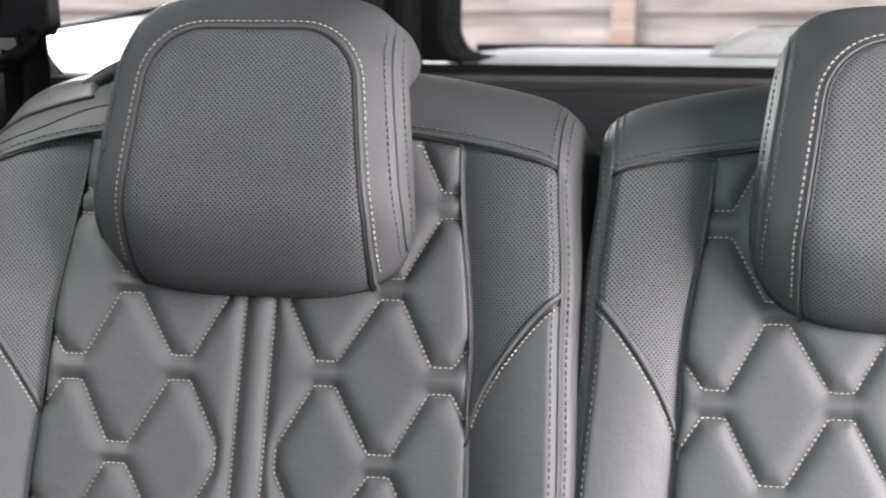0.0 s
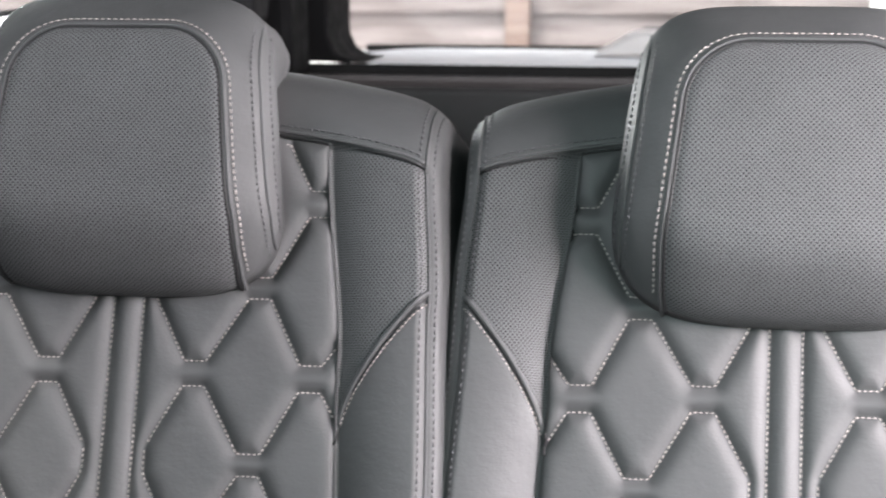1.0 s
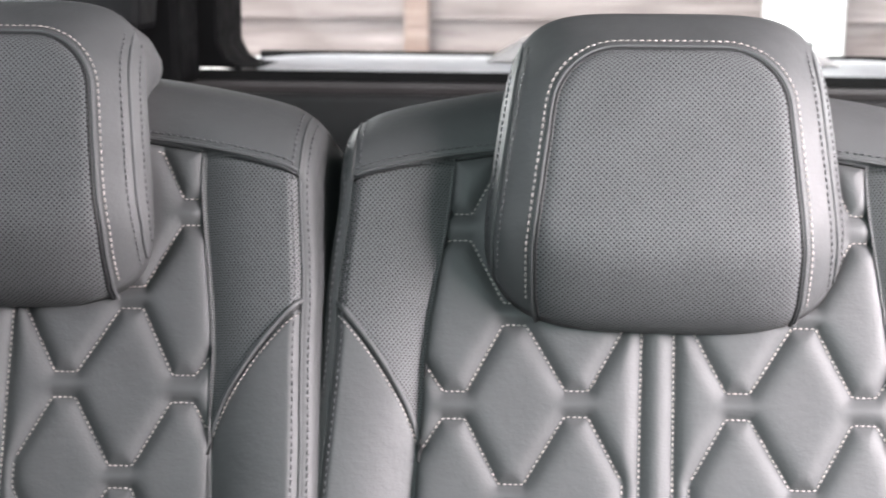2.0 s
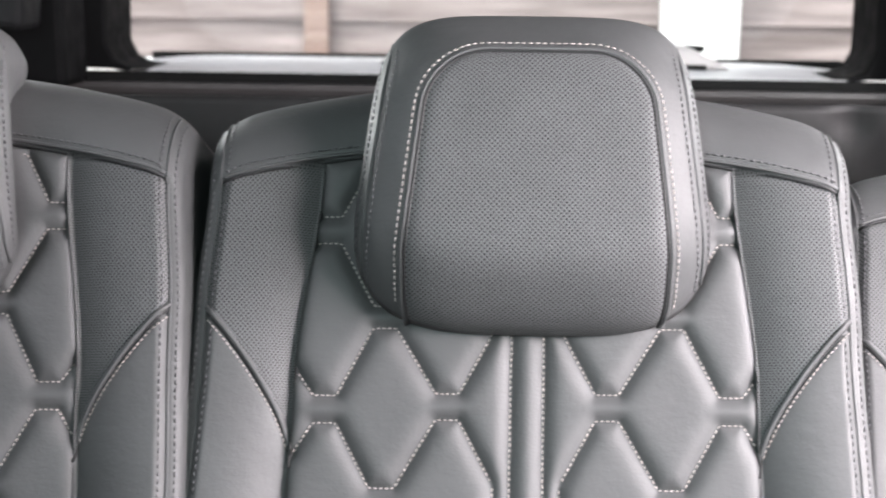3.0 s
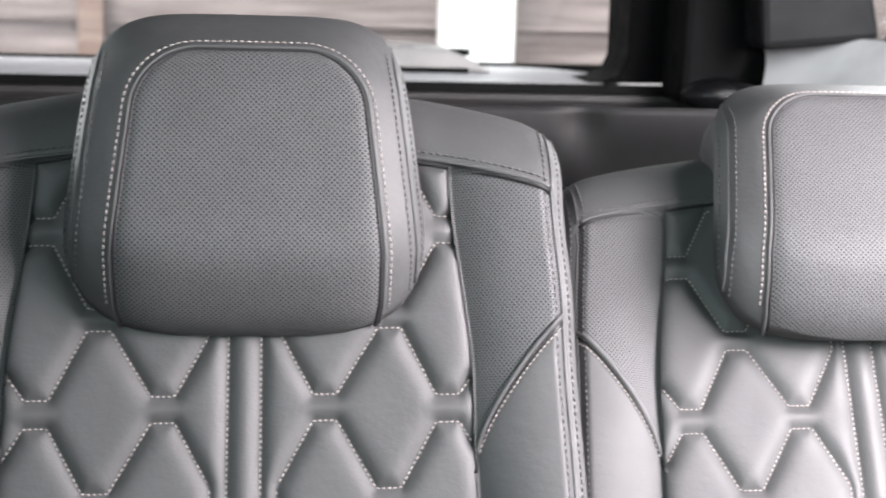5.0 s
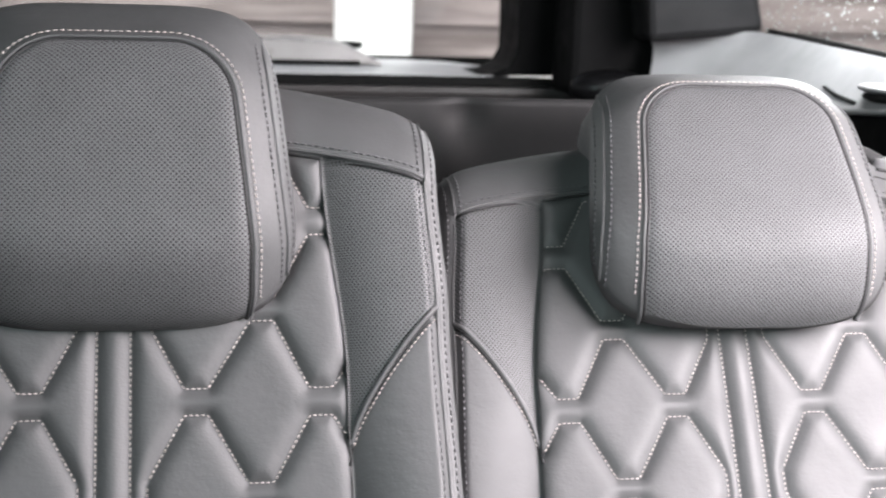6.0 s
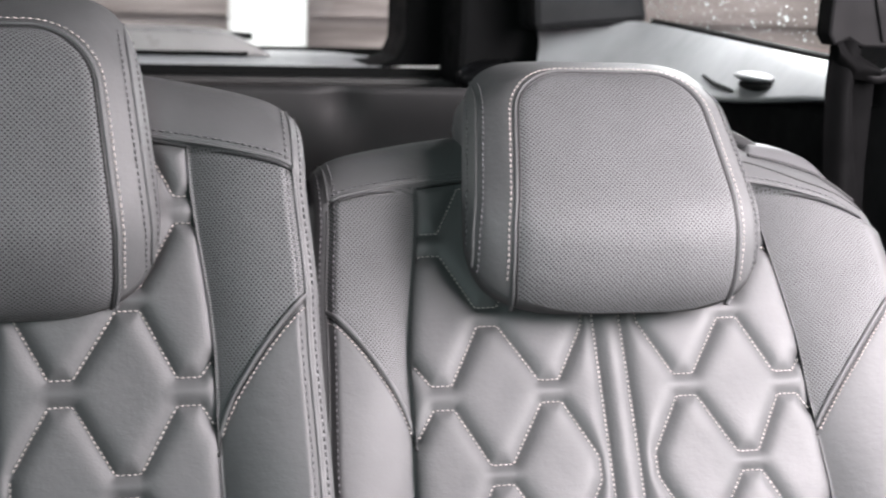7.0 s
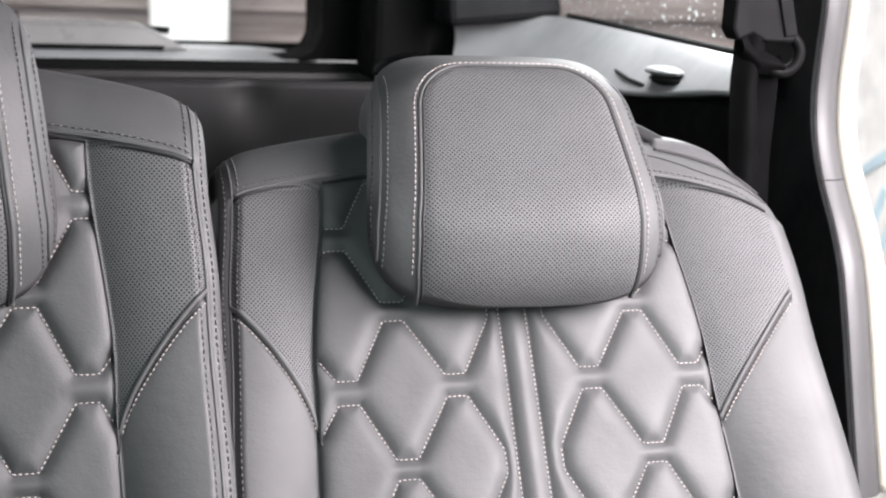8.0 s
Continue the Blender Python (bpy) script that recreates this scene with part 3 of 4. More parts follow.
    bm = box_bm((0.40, 0.42, 0.236), 0.02, (0, -0.26 + origin[1], 0.118))
    put("seat_base", from_bm("seat_base", bm, BLACK_TRIM), thing, "black plastic seat base")
    return thing


def build_release(seat, owner, side):
    """The plastic release lever set into the outer end of the shoulder."""
    up = np.array([0.0, 0.0, 1.0])
    s = np.linspace(0, 1, 48)[None]
    f = np.linspace(0, 1, 30)[:, None]
    a = 0.148 + 0.090 * s + 0 * f
    b = top_seam(a) + 0.036 + 0.004 * s + 0.085 * f
    high = 0.006 + 0.004 * np.sin(np.pi * np.clip(s / 0.9, 0, 1)) - 0.0065 * smooth_step(0.62, 1.0, s)
    section = smooth_step(-0.03, 0.17, f) ** 0.6 * (1 - 0.5 * smooth_step(0.3, 1.0, f))
    lift = high * section * smooth_step(-0.01, 0.06, s)
    pts = seat.skin(side * a, b) + up * (lift[..., None] - 0.0006)
    put("release_lever", grid_mesh("release_lever", pts, GREY_TRIM, flip=side < 0), owner, "smooth grey plastic release lever")
    t = np.linspace(0, 1, 40)
    a = 0.148 + 0.090 * t
    b = top_seam(a) + 0.0345 + 0.004 * t
    # near-black line paints the shade in the lever's gap
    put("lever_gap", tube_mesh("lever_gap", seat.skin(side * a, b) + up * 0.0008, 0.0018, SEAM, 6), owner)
    a = 0.172 - 0.080 * t
    b = top_seam(a) + 0.046 + 0.030 * t
    put("release_strap", tube_mesh("release_strap", seat.skin(side * a, b) + up * (-0.006 + 0.023 * t[:, None] ** 0.6), 0.0062, SEAM, 10, 0.8), owner, "dark release strap")
    a = 0.125 + 0.115 * t
    b = top_seam(a) + 0.024 - 0.008 * smooth_step(0.1, 0.6, t) + 0.008 * smooth_step(0.7, 1.0, t)
    # thin dark cord paints the crease under the lever
    put("shoulder_fold", tube_mesh("shoulder_fold", seat.skin(side * a, b), 0.0008, SEAM, 6), owner)


def shell(seat, low):
    """The backrest's back board, closing it behind the covers."""
    verts, faces = [], []
    outline = [(low, -0.012), (0.13, -0.012), (0.165, -0.03), (0.17, -0.075), (0.15, -0.105), (low, -0.11)]
    for xx in (-0.222, 0.222):
        for v, d in outline:
            verts.append(seat.place(xx, v, d).tolist())
    n = len(outline)
    faces.append(list(range(n)))
    faces.append(list(range(2 * n - 1, n - 1, -1)))
    for i in range(n):
        j = (i + 1) % n
        faces.append([i, i + n, j + n, j])
    return verts, faces


build_seat(20.0, (-0.468, -0.015, 0.655), -1, "charcoal leather rear seat with diamond quilting and ivory stitching")
build_seat(20.0, (0.0, 0.0, 0.65), 0, "charcoal leather middle rear seat with diamond quilting, between two others")
build_seat(33.4, (0.473, 0.076, 0.621), 1, "charcoal leather rear seat, reclined further than its neighbours")


# ---- the car round the seats ----
def structure(name, me, label, category="car interior"):
    return tagged(put(name, me), label, category, kind="structure")


def slab(name, low, high, mat, label, bevel=0.0, category="car interior"):
    size = [h - l for l, h in zip(low, high)]
    mid = [(h + l) / 2 for l, h in zip(low, high)]
    return structure(name, from_bm(name, box_bm(size, bevel, mid), mat), label, category)


slab("floor", (-0.86, -2.3, -0.06), (0.86, 1.6, 0.0), CARPET, "dark grey carpeted car floor")
slab("ceiling", (-0.76, -2.25, 1.35), (0.76, 1.15, 1.38), HEADLINER, "grey cloth headliner of the car roof", 0.01)

# tailgate: lining with a dent, ridge, seal, ledge and window
x = np.linspace(-0.80, 0.80, 161)[None]
z = np.linspace(0.02, 0.756, 60)[:, None]
y = 1.150 + 0.02 * smooth_step(0.6, 0.0, z) + 0 * x
lining = grid_mesh("wall_rear", np.stack(np.broadcast_arrays(x, y, z), -1), LID_TRIM)
lining_ob = structure("wall_rear", lining, "dark grey tailgate lining")
thick = lining_ob.modifiers.new("thickness", "SOLIDIFY")
thick.thickness, thick.offset = 0.03, -1.0
x = np.linspace(-0.60, 0.57, 131)[None]
z = np.linspace(0.30, 0.820, 70)[:, None]
dent = 0.012 * np.exp(-((x - 0.300) / 0.016) ** 2 - ((z - 0.806) / 0.020) ** 2) + 0.010 * smooth_step(0.285, 0.33, x) * smooth_step(0.82, 0.76, z)
sheet = tagged(put("luggage_cover", grid_mesh("luggage_cover", np.stack(np.broadcast_arrays(x, 0.372 + dent + 0.03 * smooth_step(0.75, 0.3, z), z), -1), LID_TRIM)), "dark grey fabric luggage cover with a dent behind the seats", "luggage cover")
thick = sheet.modifiers.new("thickness", "SOLIDIFY")
thick.thickness, thick.offset = 0.004, -1.0
put("foot_bar", tube_mesh("foot_bar", [(-0.62, 0.404, 0.30), (0.60, 0.404, 0.30)], 0.012, BLACK_TRIM), sheet, "black bar at the lower edge")
structure("trim", prism("trim", [(1.141, 0.765), (1.144, 0.772), (1.165, 0.774), (1.165, 0.757), (1.147, 0.756)], "x", -0.80, 0.80, RIDGE_TRIM), "grey ridge along the tailgate lining")
structure("seal", prism("seal", [(1.15, 0.7745), (1.158, 0.787), (1.175, 0.787), (1.175, 0.7745)], "x", -0.80, 0.80, RUBBER), "black rubber seal under the rear window ledge")
sill = [(-0.535, 1.1755), (0.455, 1.1755), (0.50, 1.20), (0.53, 1.30), (0.515, 1.42), (0.46, 1.53), (0.40, 1.565), (-0.50, 1.575), (-0.56, 1.53), (-0.60, 1.42), (-0.61, 1.30)]
structure("window_sill", prism("window_sill", sill, "z", 0.765, 0.788, PALE_TRIM, 0.004), "pale ledge under the rear window")
COVER_TRIM = plastic("grey_cover_plastic", (0.3, 0.29, 0.285), 0.3, 600.0, 0.02)
cover = [(-0.215, 0.789), (-0.185, 0.806), (-0.16, 0.822), (-0.14, 0.826), (0.20, 0.828), (0.27, 0.824), (0.31, 0.806), (0.34, 0.789)]
structure("trim_cover", prism("trim_cover", cover, "y", 1.36, 1.54, COVER_TRIM, 0.006), "pale raised cover on the rear window ledge")
# Black strip standing in for the shadow below the raised cover.
slab("cover_shadow_strip", (-0.06, 1.352, 0.788), (0.30, 1.362, 0.796), RUBBER, "black strip painting the shadow under the raised cover", 0.001)
structure("window_1", prism("window_1", [(1.60, 0.775), (1.10, 1.345), (1.105, 1.349), (1.605, 0.779)], "x", -0.66, 0.60, GLASS), "rear window glass").visible_shadow = False
structure("window_seal", prism("window_seal", [(1.577, 0.775), (1.577, 0.793), (1.592, 0.793), (1.592, 0.775)], "x", -0.62, 0.56, RUBBER), "black rubber edge of the rear window")
wiper = tagged(new("rear_wiper"), "black rear wiper resting along the window's lower edge", "wiper")
wiper.location = (0, 1.62, 0.80)
put("wiper_blade", tube_mesh("wiper_blade", [(-0.14, 0.0, 0.020), (0.05, 0.004, 0.019), (0.33, 0.0, 0.008)], 0.006, RUBBER), wiper)
put("wiper_arm", tube_mesh("wiper_arm", [(-0.16, -0.004, 0.0), (-0.1, 0.012, 0.012), (0.08, 0.014, 0.026)], 0.008, BLACK_TRIM), wiper)
slab("tailgate_skin", (-0.78, 1.60, -0.1), (0.76, 1.64, 0.78), PAINT, "white painted outside of the tailgate", 0.01)

# Unseen headers added to narrow the window openings and cut sky light.
slab("wall_header_blocker_1", (-0.66, 1.10, 1.16), (0.66, 1.24, 1.35), HEADLINER, "unseen cloth lined header added above the rear window to cut light", 0.01)
slab("wall_header_blocker_2", (0.66, 0.2, 1.16), (0.72, 1.0, 1.35), HEADLINER, "unseen cloth lined header added above the quarter window to cut light", 0.01)
slab("wall_header_blocker_3", (-0.74, 0.2, 1.16), (-0.68, 1.0, 1.35), HEADLINER, "unseen cloth lined header added above the quarter window to cut light", 0.01)

# pillars beside the rear window
for side, inner, name in ((-1, 0.596, "pillar_1"), (1, 0.516, "pillar_2")):
    w = [(inner - 0.06, 0.7885), (inner - 0.035, 0.791), (inner - 0.012, 0.800), (inner, 0.825), (inner, 1.345), (inner + 0.085, 1.345), (inner + 0.09, 0.7885)]
    structure(name, prism(name, [(side * q, z) for q, z in w], "y", 1.18, 1.34, BLACK_TRIM, 0.005), "black pillar beside the rear window")

RAIL = [(0.777, 0.25, 0.850), (0.777, 0.385, 0.853), (0.781, 0.80, 0.867), (0.781, 0.921, 0.870), (0.745, 0.965, 0.866), (0.69, 1.00, 0.858), (0.63, 1.04, 0.850)]
LEDGE = [(0.735, 0.25, 0.822), (0.735, 0.33, 0.817), (0.733, 0.43, 0.806), (0.731, 0.52, 0.798), (0.725, 0.75, 0.792), (0.69, 0.90, 0.788), (0.62, 0.98, 0.785)]


def along(points, n):
    p = np.asarray(points, float)
    s = np.r_[0, np.cumsum(np.linalg.norm(np.diff(p, axis=0), axis=1))]
    q = np.linspace(0, s[-1], n)
    out = np.stack([np.interp(q, s, p[:, k]) for k in range(3)], 1)
    for _ in range(3):
        out[1:-1] = (out[:-2] + 2 * out[1:-1] + out[2:]) / 4
    return out


for side, shift, n in ((1, 0.0, 1), (-1, 0.055, 2)):
    flip = np.array([side, 1, 1])
    off = np.array([side * shift, 0, 0.014 * (side < 0)])
    top, low = along(RAIL, 60), along(LEDGE, 60)
    rows = []
    for f in np.linspace(0, 1, 16):
        p = top + (low - top) * f
        p[:, 2] += 0.010 * math.sin(math.pi * f)
        p[:, 0] += 0.006 * math.sin(math.pi * f)
        rows.append(p * flip + off)
    for dx, dz in ((0.020, -0.002), (0.045, -0.004)):
        p = low.copy()
        p[:, 0] += dx
        p[:, 2] += dz
        rows.append(p * flip + off)
    rows = np.stack(rows)
    structure(f"panel_{n}", grid_mesh(f"panel_{n}", rows[:, (0 if side > 0 else 8):57], PANEL_TRIM, flip=side > 0), "pale plastic side lining below the quarter window")
    lip = along(RAIL, 60) * flip + off + [side * 0.006, 0, 0.002]
    structure(f"window_trim_{n}", tube_mesh(f"window_trim_{n}", lip[(0 if side > 0 else 8):44], 0.0036, RUBBER), "black rubber edge of the quarter window")
    wall = prism(f"wall_side_{n}", [(side * (0.765 + shift), 0.0), (side * (0.765 + shift), 0.80), (side * (0.80 + shift), 0.845), (side * (0.84 + shift), 0.85), (side * (0.84 + shift), 0.0)], "y", 0.31, 1.14, BLACK_TRIM)
    structure(f"wall_side_{n}", wall, "black luggage space lining")
    x0 = 0.79 + shift
    pane = prism(f"window_{n + 1}", [(side * x0, 0.862), (side * (x0 - 0.10), 1.345), (side * (x0 - 0.096), 1.345), (side * (x0 + 0.004), 0.862)], "y", 0.26, 0.95, GLASS)
    pane_ob = structure(f"window_{n + 1}", pane, "quarter window glass beaded with rain drops")
    pane_ob.visible_shadow = False
    # corner trim behind the window: grey, with a black joint and a black inner face
    up = [(x0 + 0.01, 0.868), (x0 - 0.10, 1.345), (0.60, 1.345), (0.640, 0.852), (0.70, 0.858)]
    structure(f"pillar_{n + 2}", prism(f"pillar_{n + 2}", [(side * q, z) for q, z in up], "y", 0.93, 1.02, PILLAR_TRIM, 0.01), "dark grey corner trim behind the quarter window")
    inner = [(0.56 + shift, 0.77), (0.575 + shift, 1.345), (0.70 + shift, 1.345), (0.70 + shift, 0.77)]
    structure(f"pillar_{n + 4}", prism(f"pillar_{n + 4}", [(side * q, z) for q, z in inner], "y", 1.04, 1.16, BLACK_TRIM, 0.012), "black rear corner trim")
    # pillar beside the rear door opening
    edge = [(0.20, 1.345), (0.187, 0.905), (0.193, 0.86), (0.195, 0.837), (0.194, 0.817), (0.191, 0.797), (0.184, 0.778), (0.170, 0.752), (0.145, 0.719), (0.125, 0.685), (0.108, 0.63), (0.09, 0.565), (0.07, 0.498), (0.0, 0.3), (-0.02, 0.0), (0.30 if side > 0 else 0.40, 0.0), (0.30 if side > 0 else 0.40, 1.345)]
    line = along([(0, q, z) for q, z in edge[:13]], 120)[:, 1:]
    structure(f"pillar_{n + 6}", prism(f"pillar_{n + 6}", [tuple(q) for q in line] + edge[13:], "x", side * (0.775 + shift), side * (0.785 + shift), PILLAR_TRIM), "black pillar trim beside the rear door opening")
    strip = []
    for dx, dy in ((0.7740, 0.0055), (0.7748, 0.0015), (0.779, -0.0014), (0.788, -0.0038), (0.795, -0.002), (0.803, 0.003)):
        strip.append(np.stack([np.full(len(line), side * (dx + shift)), line[:, 0] + dy + (dx - 0.775) * 0.25, line[:, 1]], 1))
    structure(f"door_trim_{n}", grid_mesh(f"door_trim_{n}", np.stack(strip), EDGE_TRIM, flip=side > 0), "pale grey edge trim of the door opening")
    cut = int(np.argmin(np.abs(line[:, 1] - 0.7535)))
    put("joint", tube_mesh("joint", [r[cut] + [0, -0.0004, 0] for r in strip], 0.0007, SEAM, 6), bpy.data.objects[f"door_trim_{n}"], "thin dark joint")
    cord = np.stack([np.full(len(line), side * (0.812 + shift)), line[:, 0] + 0.012, line[:, 1]], 1)
    structure(f"door_seal_{n}", tube_mesh(f"door_seal_{n}", cord, 0.010, STRIP), "beige rubber seal round the door opening")

# Unseen slabs added over windscreen and right doors to lower the fill light.
slab("wall_header_blocker_5", (-0.84, -2.34, 1.08), (0.84, -2.28, 1.36), HEADLINER, "unseen cloth lined header narrowing the windscreen light", 0.02)
slab("wall_header_blocker_6", (0.84, -2.28, 1.16), (0.88, -1.02, 1.36), HEADLINER, "unseen cloth lined rail cutting light above the front door", 0.01)
slab("wall_header_blocker_4", (0.76, -0.95, 1.10), (0.84, 0.22, 1.36), HEADLINER, "unseen cloth lined rail cutting light above the open rear door", 0.02)
# the rest of the body: front doors, dashboard end, posts, the closed left door
slab("wall_front", (-0.84, -2.34, 0.0), (0.84, -2.28, 0.86), BLACK_TRIM, "black dashboard end of the cabin")
for side, n in ((1, 3), (-1, 4)):
    xs = sorted((side * 0.84, side * 0.88))
    # Left wall is closed up to the roof to block light on that side.
    slab(f"wall_side_{n}", (xs[0], -2.28, 0.0), (xs[1], -1.02, 0.84 if side > 0 else 1.35), BLACK_TRIM, "unseen black front door wall")
    slab(f"pillar_{n + 6}", (xs[0], -1.02, 0.84), (xs[1], -0.93, 1.35), BLACK_TRIM, "black pillar between the doors")
slab("wall_side_5", (-0.89, -0.95, 0.0), (-0.85, 0.12, 0.86), BLACK_TRIM, "black lining of the closed rear door")
# Unseen dark pane added to weaken sky light from the left.
slab("window_4", (-0.872, -0.95, 0.86), (-0.868, 0.22, 1.36), DIM_GLASS, "unseen dark pane added in the closed rear door to dim light")

# unseen driver's seat behind the camera's place, added to block light from ahead
front = tagged(new("front_seat_blocker"), "unseen plain leather front seat added to block light", "car seat")
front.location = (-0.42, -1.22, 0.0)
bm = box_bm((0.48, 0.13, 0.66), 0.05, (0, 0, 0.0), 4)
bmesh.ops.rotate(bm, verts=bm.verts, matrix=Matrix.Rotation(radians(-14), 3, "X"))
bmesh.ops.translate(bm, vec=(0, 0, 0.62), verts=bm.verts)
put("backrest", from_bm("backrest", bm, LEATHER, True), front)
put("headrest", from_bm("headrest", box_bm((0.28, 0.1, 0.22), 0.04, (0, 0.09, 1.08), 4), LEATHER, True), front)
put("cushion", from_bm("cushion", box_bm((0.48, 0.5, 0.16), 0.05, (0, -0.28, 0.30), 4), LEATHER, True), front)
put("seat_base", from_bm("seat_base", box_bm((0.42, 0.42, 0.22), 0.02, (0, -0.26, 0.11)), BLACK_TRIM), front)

# seat belt with its guide beside the right seat, and its twin at the left
def build_belt(side, shift, label):
    belt = tagged(new("seat_belt"), label, "seat belt", "rear seat belts")
    belt.location = (side * (0.72 + shift), 0.19, 0.0)

    def strip(name, left, right, front, puff, fold, about):
        """A gathered strip of webbing between two edges, given as (x, z) from the top down."""
        t = np.linspace(0, 1, 60)
        lo, hi = [np.stack([np.interp(t, np.linspace(0, 1, len(e)), [q[k] for q in e]) for k in (0, 1)], 1) for e in (left, right)]
        for _ in range(4):
            lo[1:-1], hi[1:-1] = (lo[:-2] + 2 * lo[1:-1] + lo[2:]) / 4, (hi[:-2] + 2 * hi[1:-1] + hi[2:]) / 4
        u = np.linspace(0, 1, 17)[:, None]
        x = lo[:, 0] + (hi[:, 0] - lo[:, 0]) * u
        z = lo[:, 1] + (hi[:, 1] - lo[:, 1]) * u
        y = front - puff * np.sin(np.pi * u) + fold * np.sin(2 * np.pi * u + 3 * t[None])
        web = put(name, grid_mesh(name, np.stack(np.broadcast_arrays(side * x, y, z), -1), WEBBING, flip=side > 0), belt, about)
        solid = web.modifiers.new("thickness", "SOLIDIFY")
        solid.thickness = 0.0012
        return web

    strip("webbing", [(-0.029, 0.893), (-0.031, 0.841), (-0.030, 0.80), (-0.0275, 0.762), (-0.02, 0.60), (0.0, 0.30)],
          [(-0.001, 0.874), (-0.007, 0.837), (-0.002, 0.80), (0.003, 0.762), (0.012, 0.60), (0.03, 0.30)], -0.004, 0.007, 0.0025, "black woven belt webbing")
    strip("webbing_fold", [(-0.029, 0.884), (-0.012, 0.872), (-0.002, 0.866), (0.012, 0.858)], [(-0.026, 0.862), (-0.010, 0.846), (0.002, 0.845), (0.016, 0.847)], -0.010, 0.006, 0.0015, "folded black webbing in the loop")
    strip("webbing_return", [(-0.006, 0.862), (-0.012, 0.82), (-0.006, 0.762), (0.0, 0.5), (0.02, 0.28)],
          [(0.021, 0.862), (0.020, 0.82), (0.018, 0.765), (0.03, 0.5), (0.05, 0.28)], 0.010, 0.002, 0.001, "black woven belt webbing")
    body = [(-0.034, 0.93), (0.014, 0.93), (0.025, 0.878), (0.020, 0.873), (-0.006, 0.8735), (-0.018, 0.880), (-0.031, 0.874), (-0.037, 0.884), (-0.036, 0.905)]
    cover = put("guide_cover", prism("guide_cover", [(side * q, z) for q, z in body], "y", -0.014, 0.012, GUIDE, 0.003), belt, "black plastic belt guide")
    face = [(-0.0005, 0.928), (0.012, 0.928), (0.0235, 0.880), (0.012, 0.8785)]
    put("guide_face", prism("guide_face", [(side * q, z) for q, z in face], "y", -0.0165, -0.0135, GUIDE, 0.001), cover, "grey facet of the belt guide")
    ang = np.linspace(1.3, -2.3, 40)
    loop = np.stack([side * (0.0135 + 0.0165 * np.cos(ang)), -0.008 + 0 * ang, 0.8645 + 0.0165 * np.sin(ang)], 1)
    put("guide_loop", tube_mesh("guide_loop", loop, 0.0052, GUIDE, 12), belt, "glossy black belt loop")
    return belt


build_belt(1, 0.0, "black seat belt hanging from its guide on the pillar")
build_belt(-1, 0.03, "black seat belt hanging beside the seat in shade")

# hook and handle on the right lining
def lens_bm(radii, centre):
    bm = bmesh.new()
    bmesh.ops.create_uvsphere(bm, u_segments=24, v_segments=12, radius=1.0)
    bmesh.ops.scale(bm, vec=radii, verts=bm.verts)
    bmesh.ops.translate(bm, vec=centre, verts=bm.verts)
    return bm


BLACK_GLOSS = plastic("glossy_black_plastic", (0.003, 0.003, 0.0033), 0.30, 600.0, 0.02, 0.10)
structure("trim_foot", from_bm("trim_foot", lens_bm((0.058, 0.030, 0.026), (0.614, 1.022, 0.784)), BLACK_GLOSS, True), "glossy black rounded trim at the foot of the pillar")
hook = tagged(new("release_handle"), "small pale release handle with a black lens below it on the side lining", "handle")
hook.location = (0.755, 0.47, 0.824)
bm = lens_bm((0.015, 0.040, 0.0055), (-0.012, -0.015, 0.005))
put("lever", from_bm("lever", bm, PANEL_TRIM, True), hook)
# solid black lens just below the lever
bm = lens_bm((0.013, 0.036, 0.0065), (-0.011, -0.020, -0.003))
put("recess", from_bm("recess", bm, RUBBER, True), hook, "black lens below the lever")
put("slot", tube_mesh("slot", [(-0.014, 0.028, -0.014), (-0.012, 0.085, -0.010), (-0.006, 0.13, -0.005)], 0.0048, RUBBER, 8, 0.45), hook, "black slot")

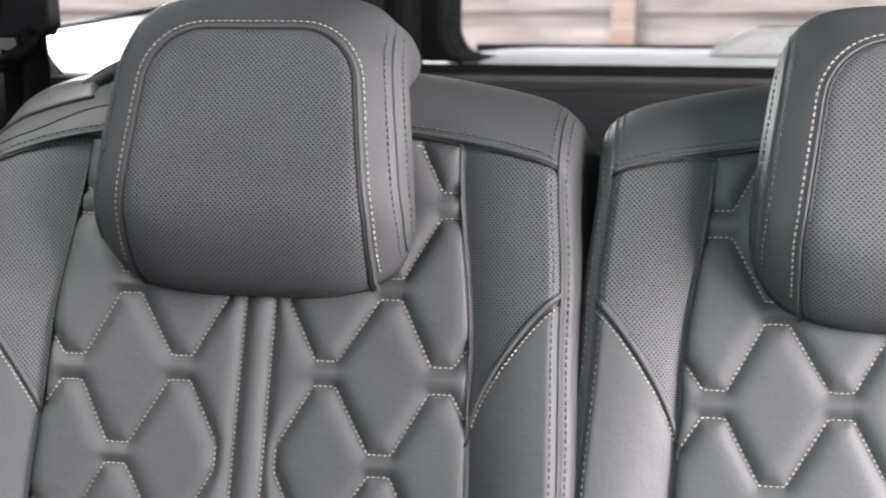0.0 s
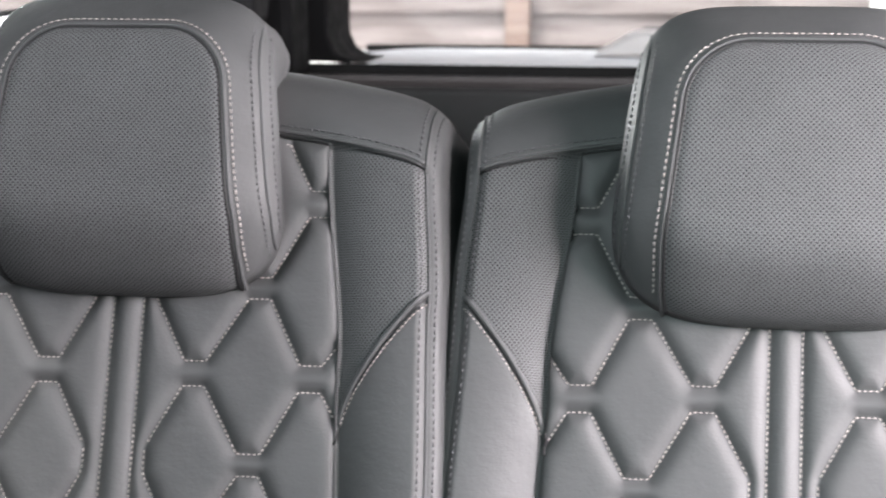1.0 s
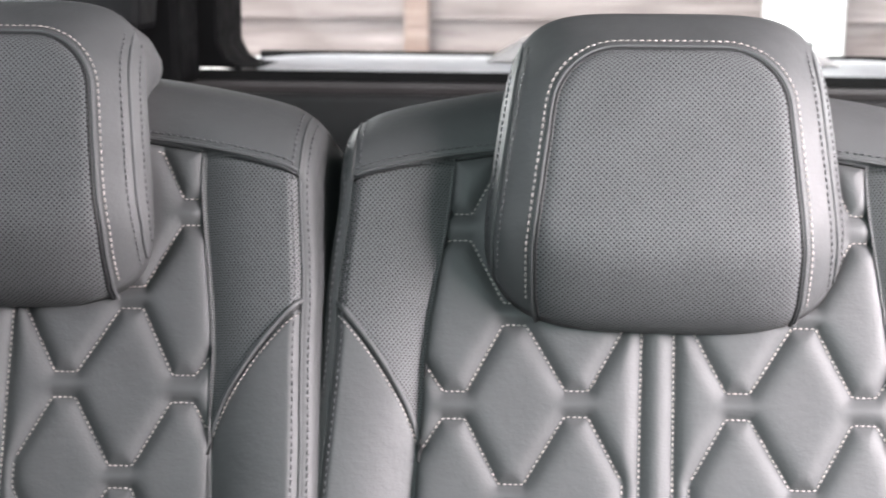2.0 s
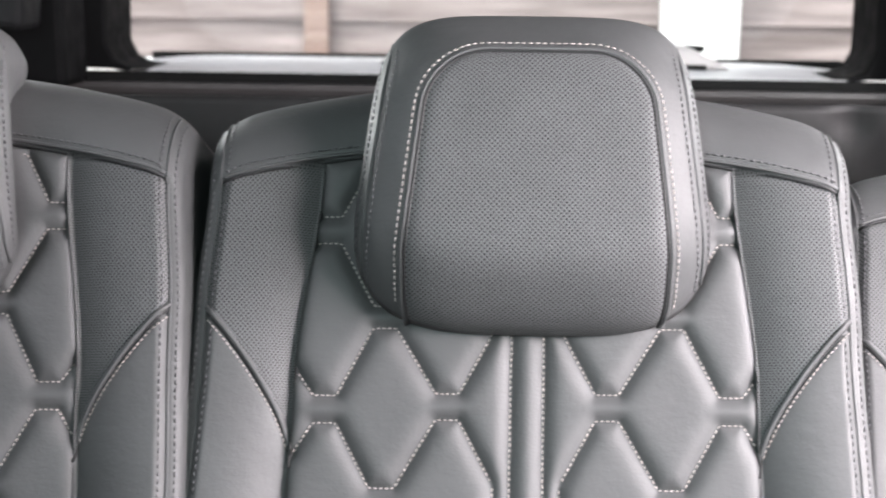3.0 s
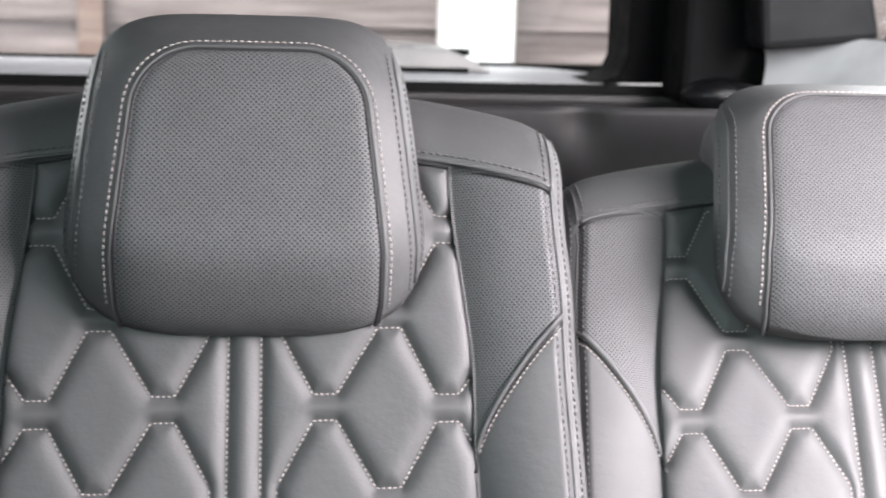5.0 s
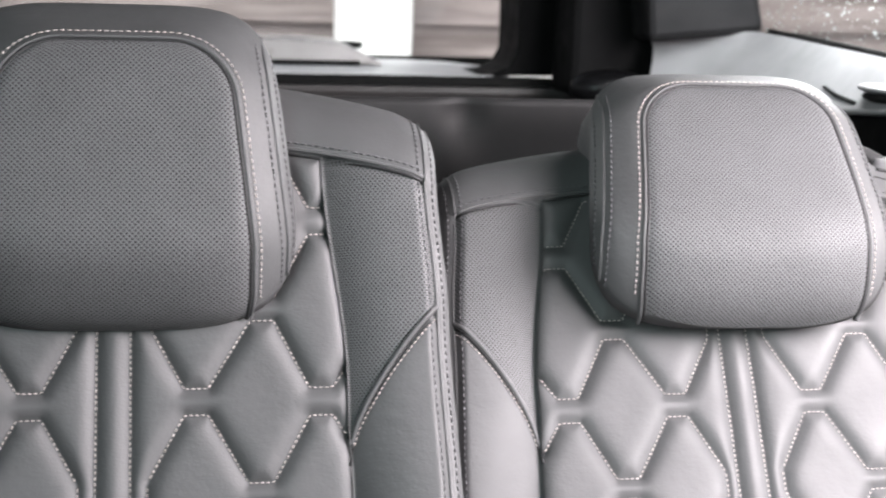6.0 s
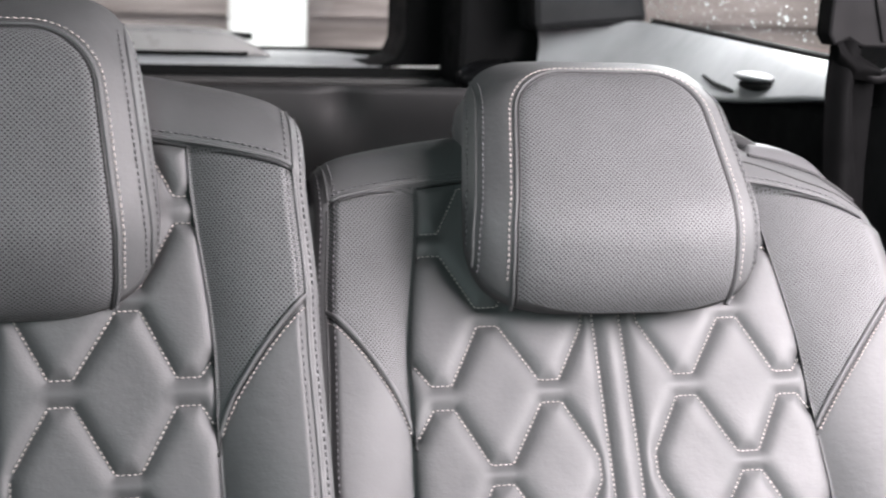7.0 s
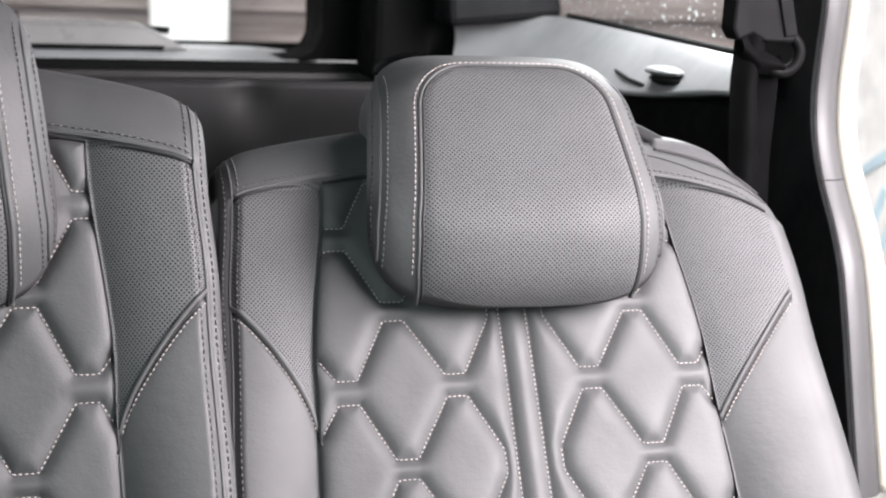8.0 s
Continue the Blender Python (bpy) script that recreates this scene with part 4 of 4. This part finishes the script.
# rain drops on the right quarter window
rng = np.random.default_rng(5)
verts, faces = [], []
for _ in range(800):
    yy, f = rng.uniform(0.28, 0.91), rng.uniform(0.0, 0.35)
    c = np.array([0.79 + 0.0045 - 0.10 * f, yy, 0.866 + 0.479 * f])
    r = 0.0008 + 0.0020 * rng.random() ** 3
    k = len(verts)
    verts.append(c + [r * 0.7, 0, 0])
    for j in range(6):
        verts.append(c + [0, 1.9 * r * math.cos(j * math.pi / 3), r * math.sin(j * math.pi / 3)])
    faces += [(k, k + 1 + j, k + 1 + (j + 1) % 6) for j in range(6)]
# Near-white body colour paints in the drops' bright glints.
DROP = material("rain_drop_glint", (0.9, 0.9, 0.9), 0.05)
DROP.node_tree.nodes["Principled BSDF"].inputs["Transmission Weight"].default_value = 0.25
drops = put("rain_drops", mesh_of("rain_drops", verts, faces, DROP))
tagged(drops, "rain drops clinging to the quarter window, whitened for their glints", "rain drops", kind="stuff")

# ---- outside ----
slab("ground", (-400, -400, -0.44), (400, 400, -0.38), CONCRETE, "wet grey concrete yard", 0.0, "ground")
fence = tagged(new("fence"), "weathered grey horizontal plank fence behind the car", "fence")
fence.location = (0, 3.0, -0.38)
plank = from_bm("plank", box_bm((7.0, 0.022, 0.121), 0.004), PLANK)
for k in range(20):
    board = put("plank", plank, fence)
    board.location = (0.35 * math.sin(k * 2.3), 0.012 * (k % 2) + 0.003 * math.sin(k * 1.7), 0.06 + k * 0.118)
    board.rotation_euler = (0, 0.002 * math.sin(k * 3.1), 0)
timber = from_bm("fence_post", box_bm((0.065, 0.05, 2.36), 0.005, (0, 0, 1.18)), POST)
for px in (-2.4, -0.503, 1.4, 3.2):
    put("fence_post", timber, fence, "tan wooden fence post").location = (px, -0.042, 0)
pipe = tagged(put("white_post", from_bm("white_post", box_bm((0.19, 0.12, 2.5), 0.02, (0, 0, 1.25)), WHITE_PIPE)), "white painted square post in front of the fence", "post")
pipe.location = (0.475, 2.8, -0.38)
# White backdrop added for the overexposed outside; not known to be a house.
house = tagged(new("house"), "white backdrop wall added for the overexposed outside, with pale blue markings", "house")
house.location = (2.32, 0.45, -0.38)
put("wall", from_bm("wall", box_bm((0.2, 5.0, 3.2), 0.01, (0, 0, 1.6)), WHITE_PIPE), house)
BLUE = plastic("pale_blue_paint", (0.5, 0.66, 0.74), 0.6)
for cy, cz, ln, tilt in ((2.0, 0.85, 0.22, -28), (1.99, 0.70, 0.2, -62), (1.95, 0.62, 0.22, -62), (1.86, 0.64, 0.26, -62)):
    mark = put("marking", from_bm("marking", box_bm((0.008, ln, 0.028), 0.002), BLUE), house, "pale blue painted stroke")
    mark.location, mark.rotation_euler = (-0.102, cy, cz), (radians(tilt), 0, 0)
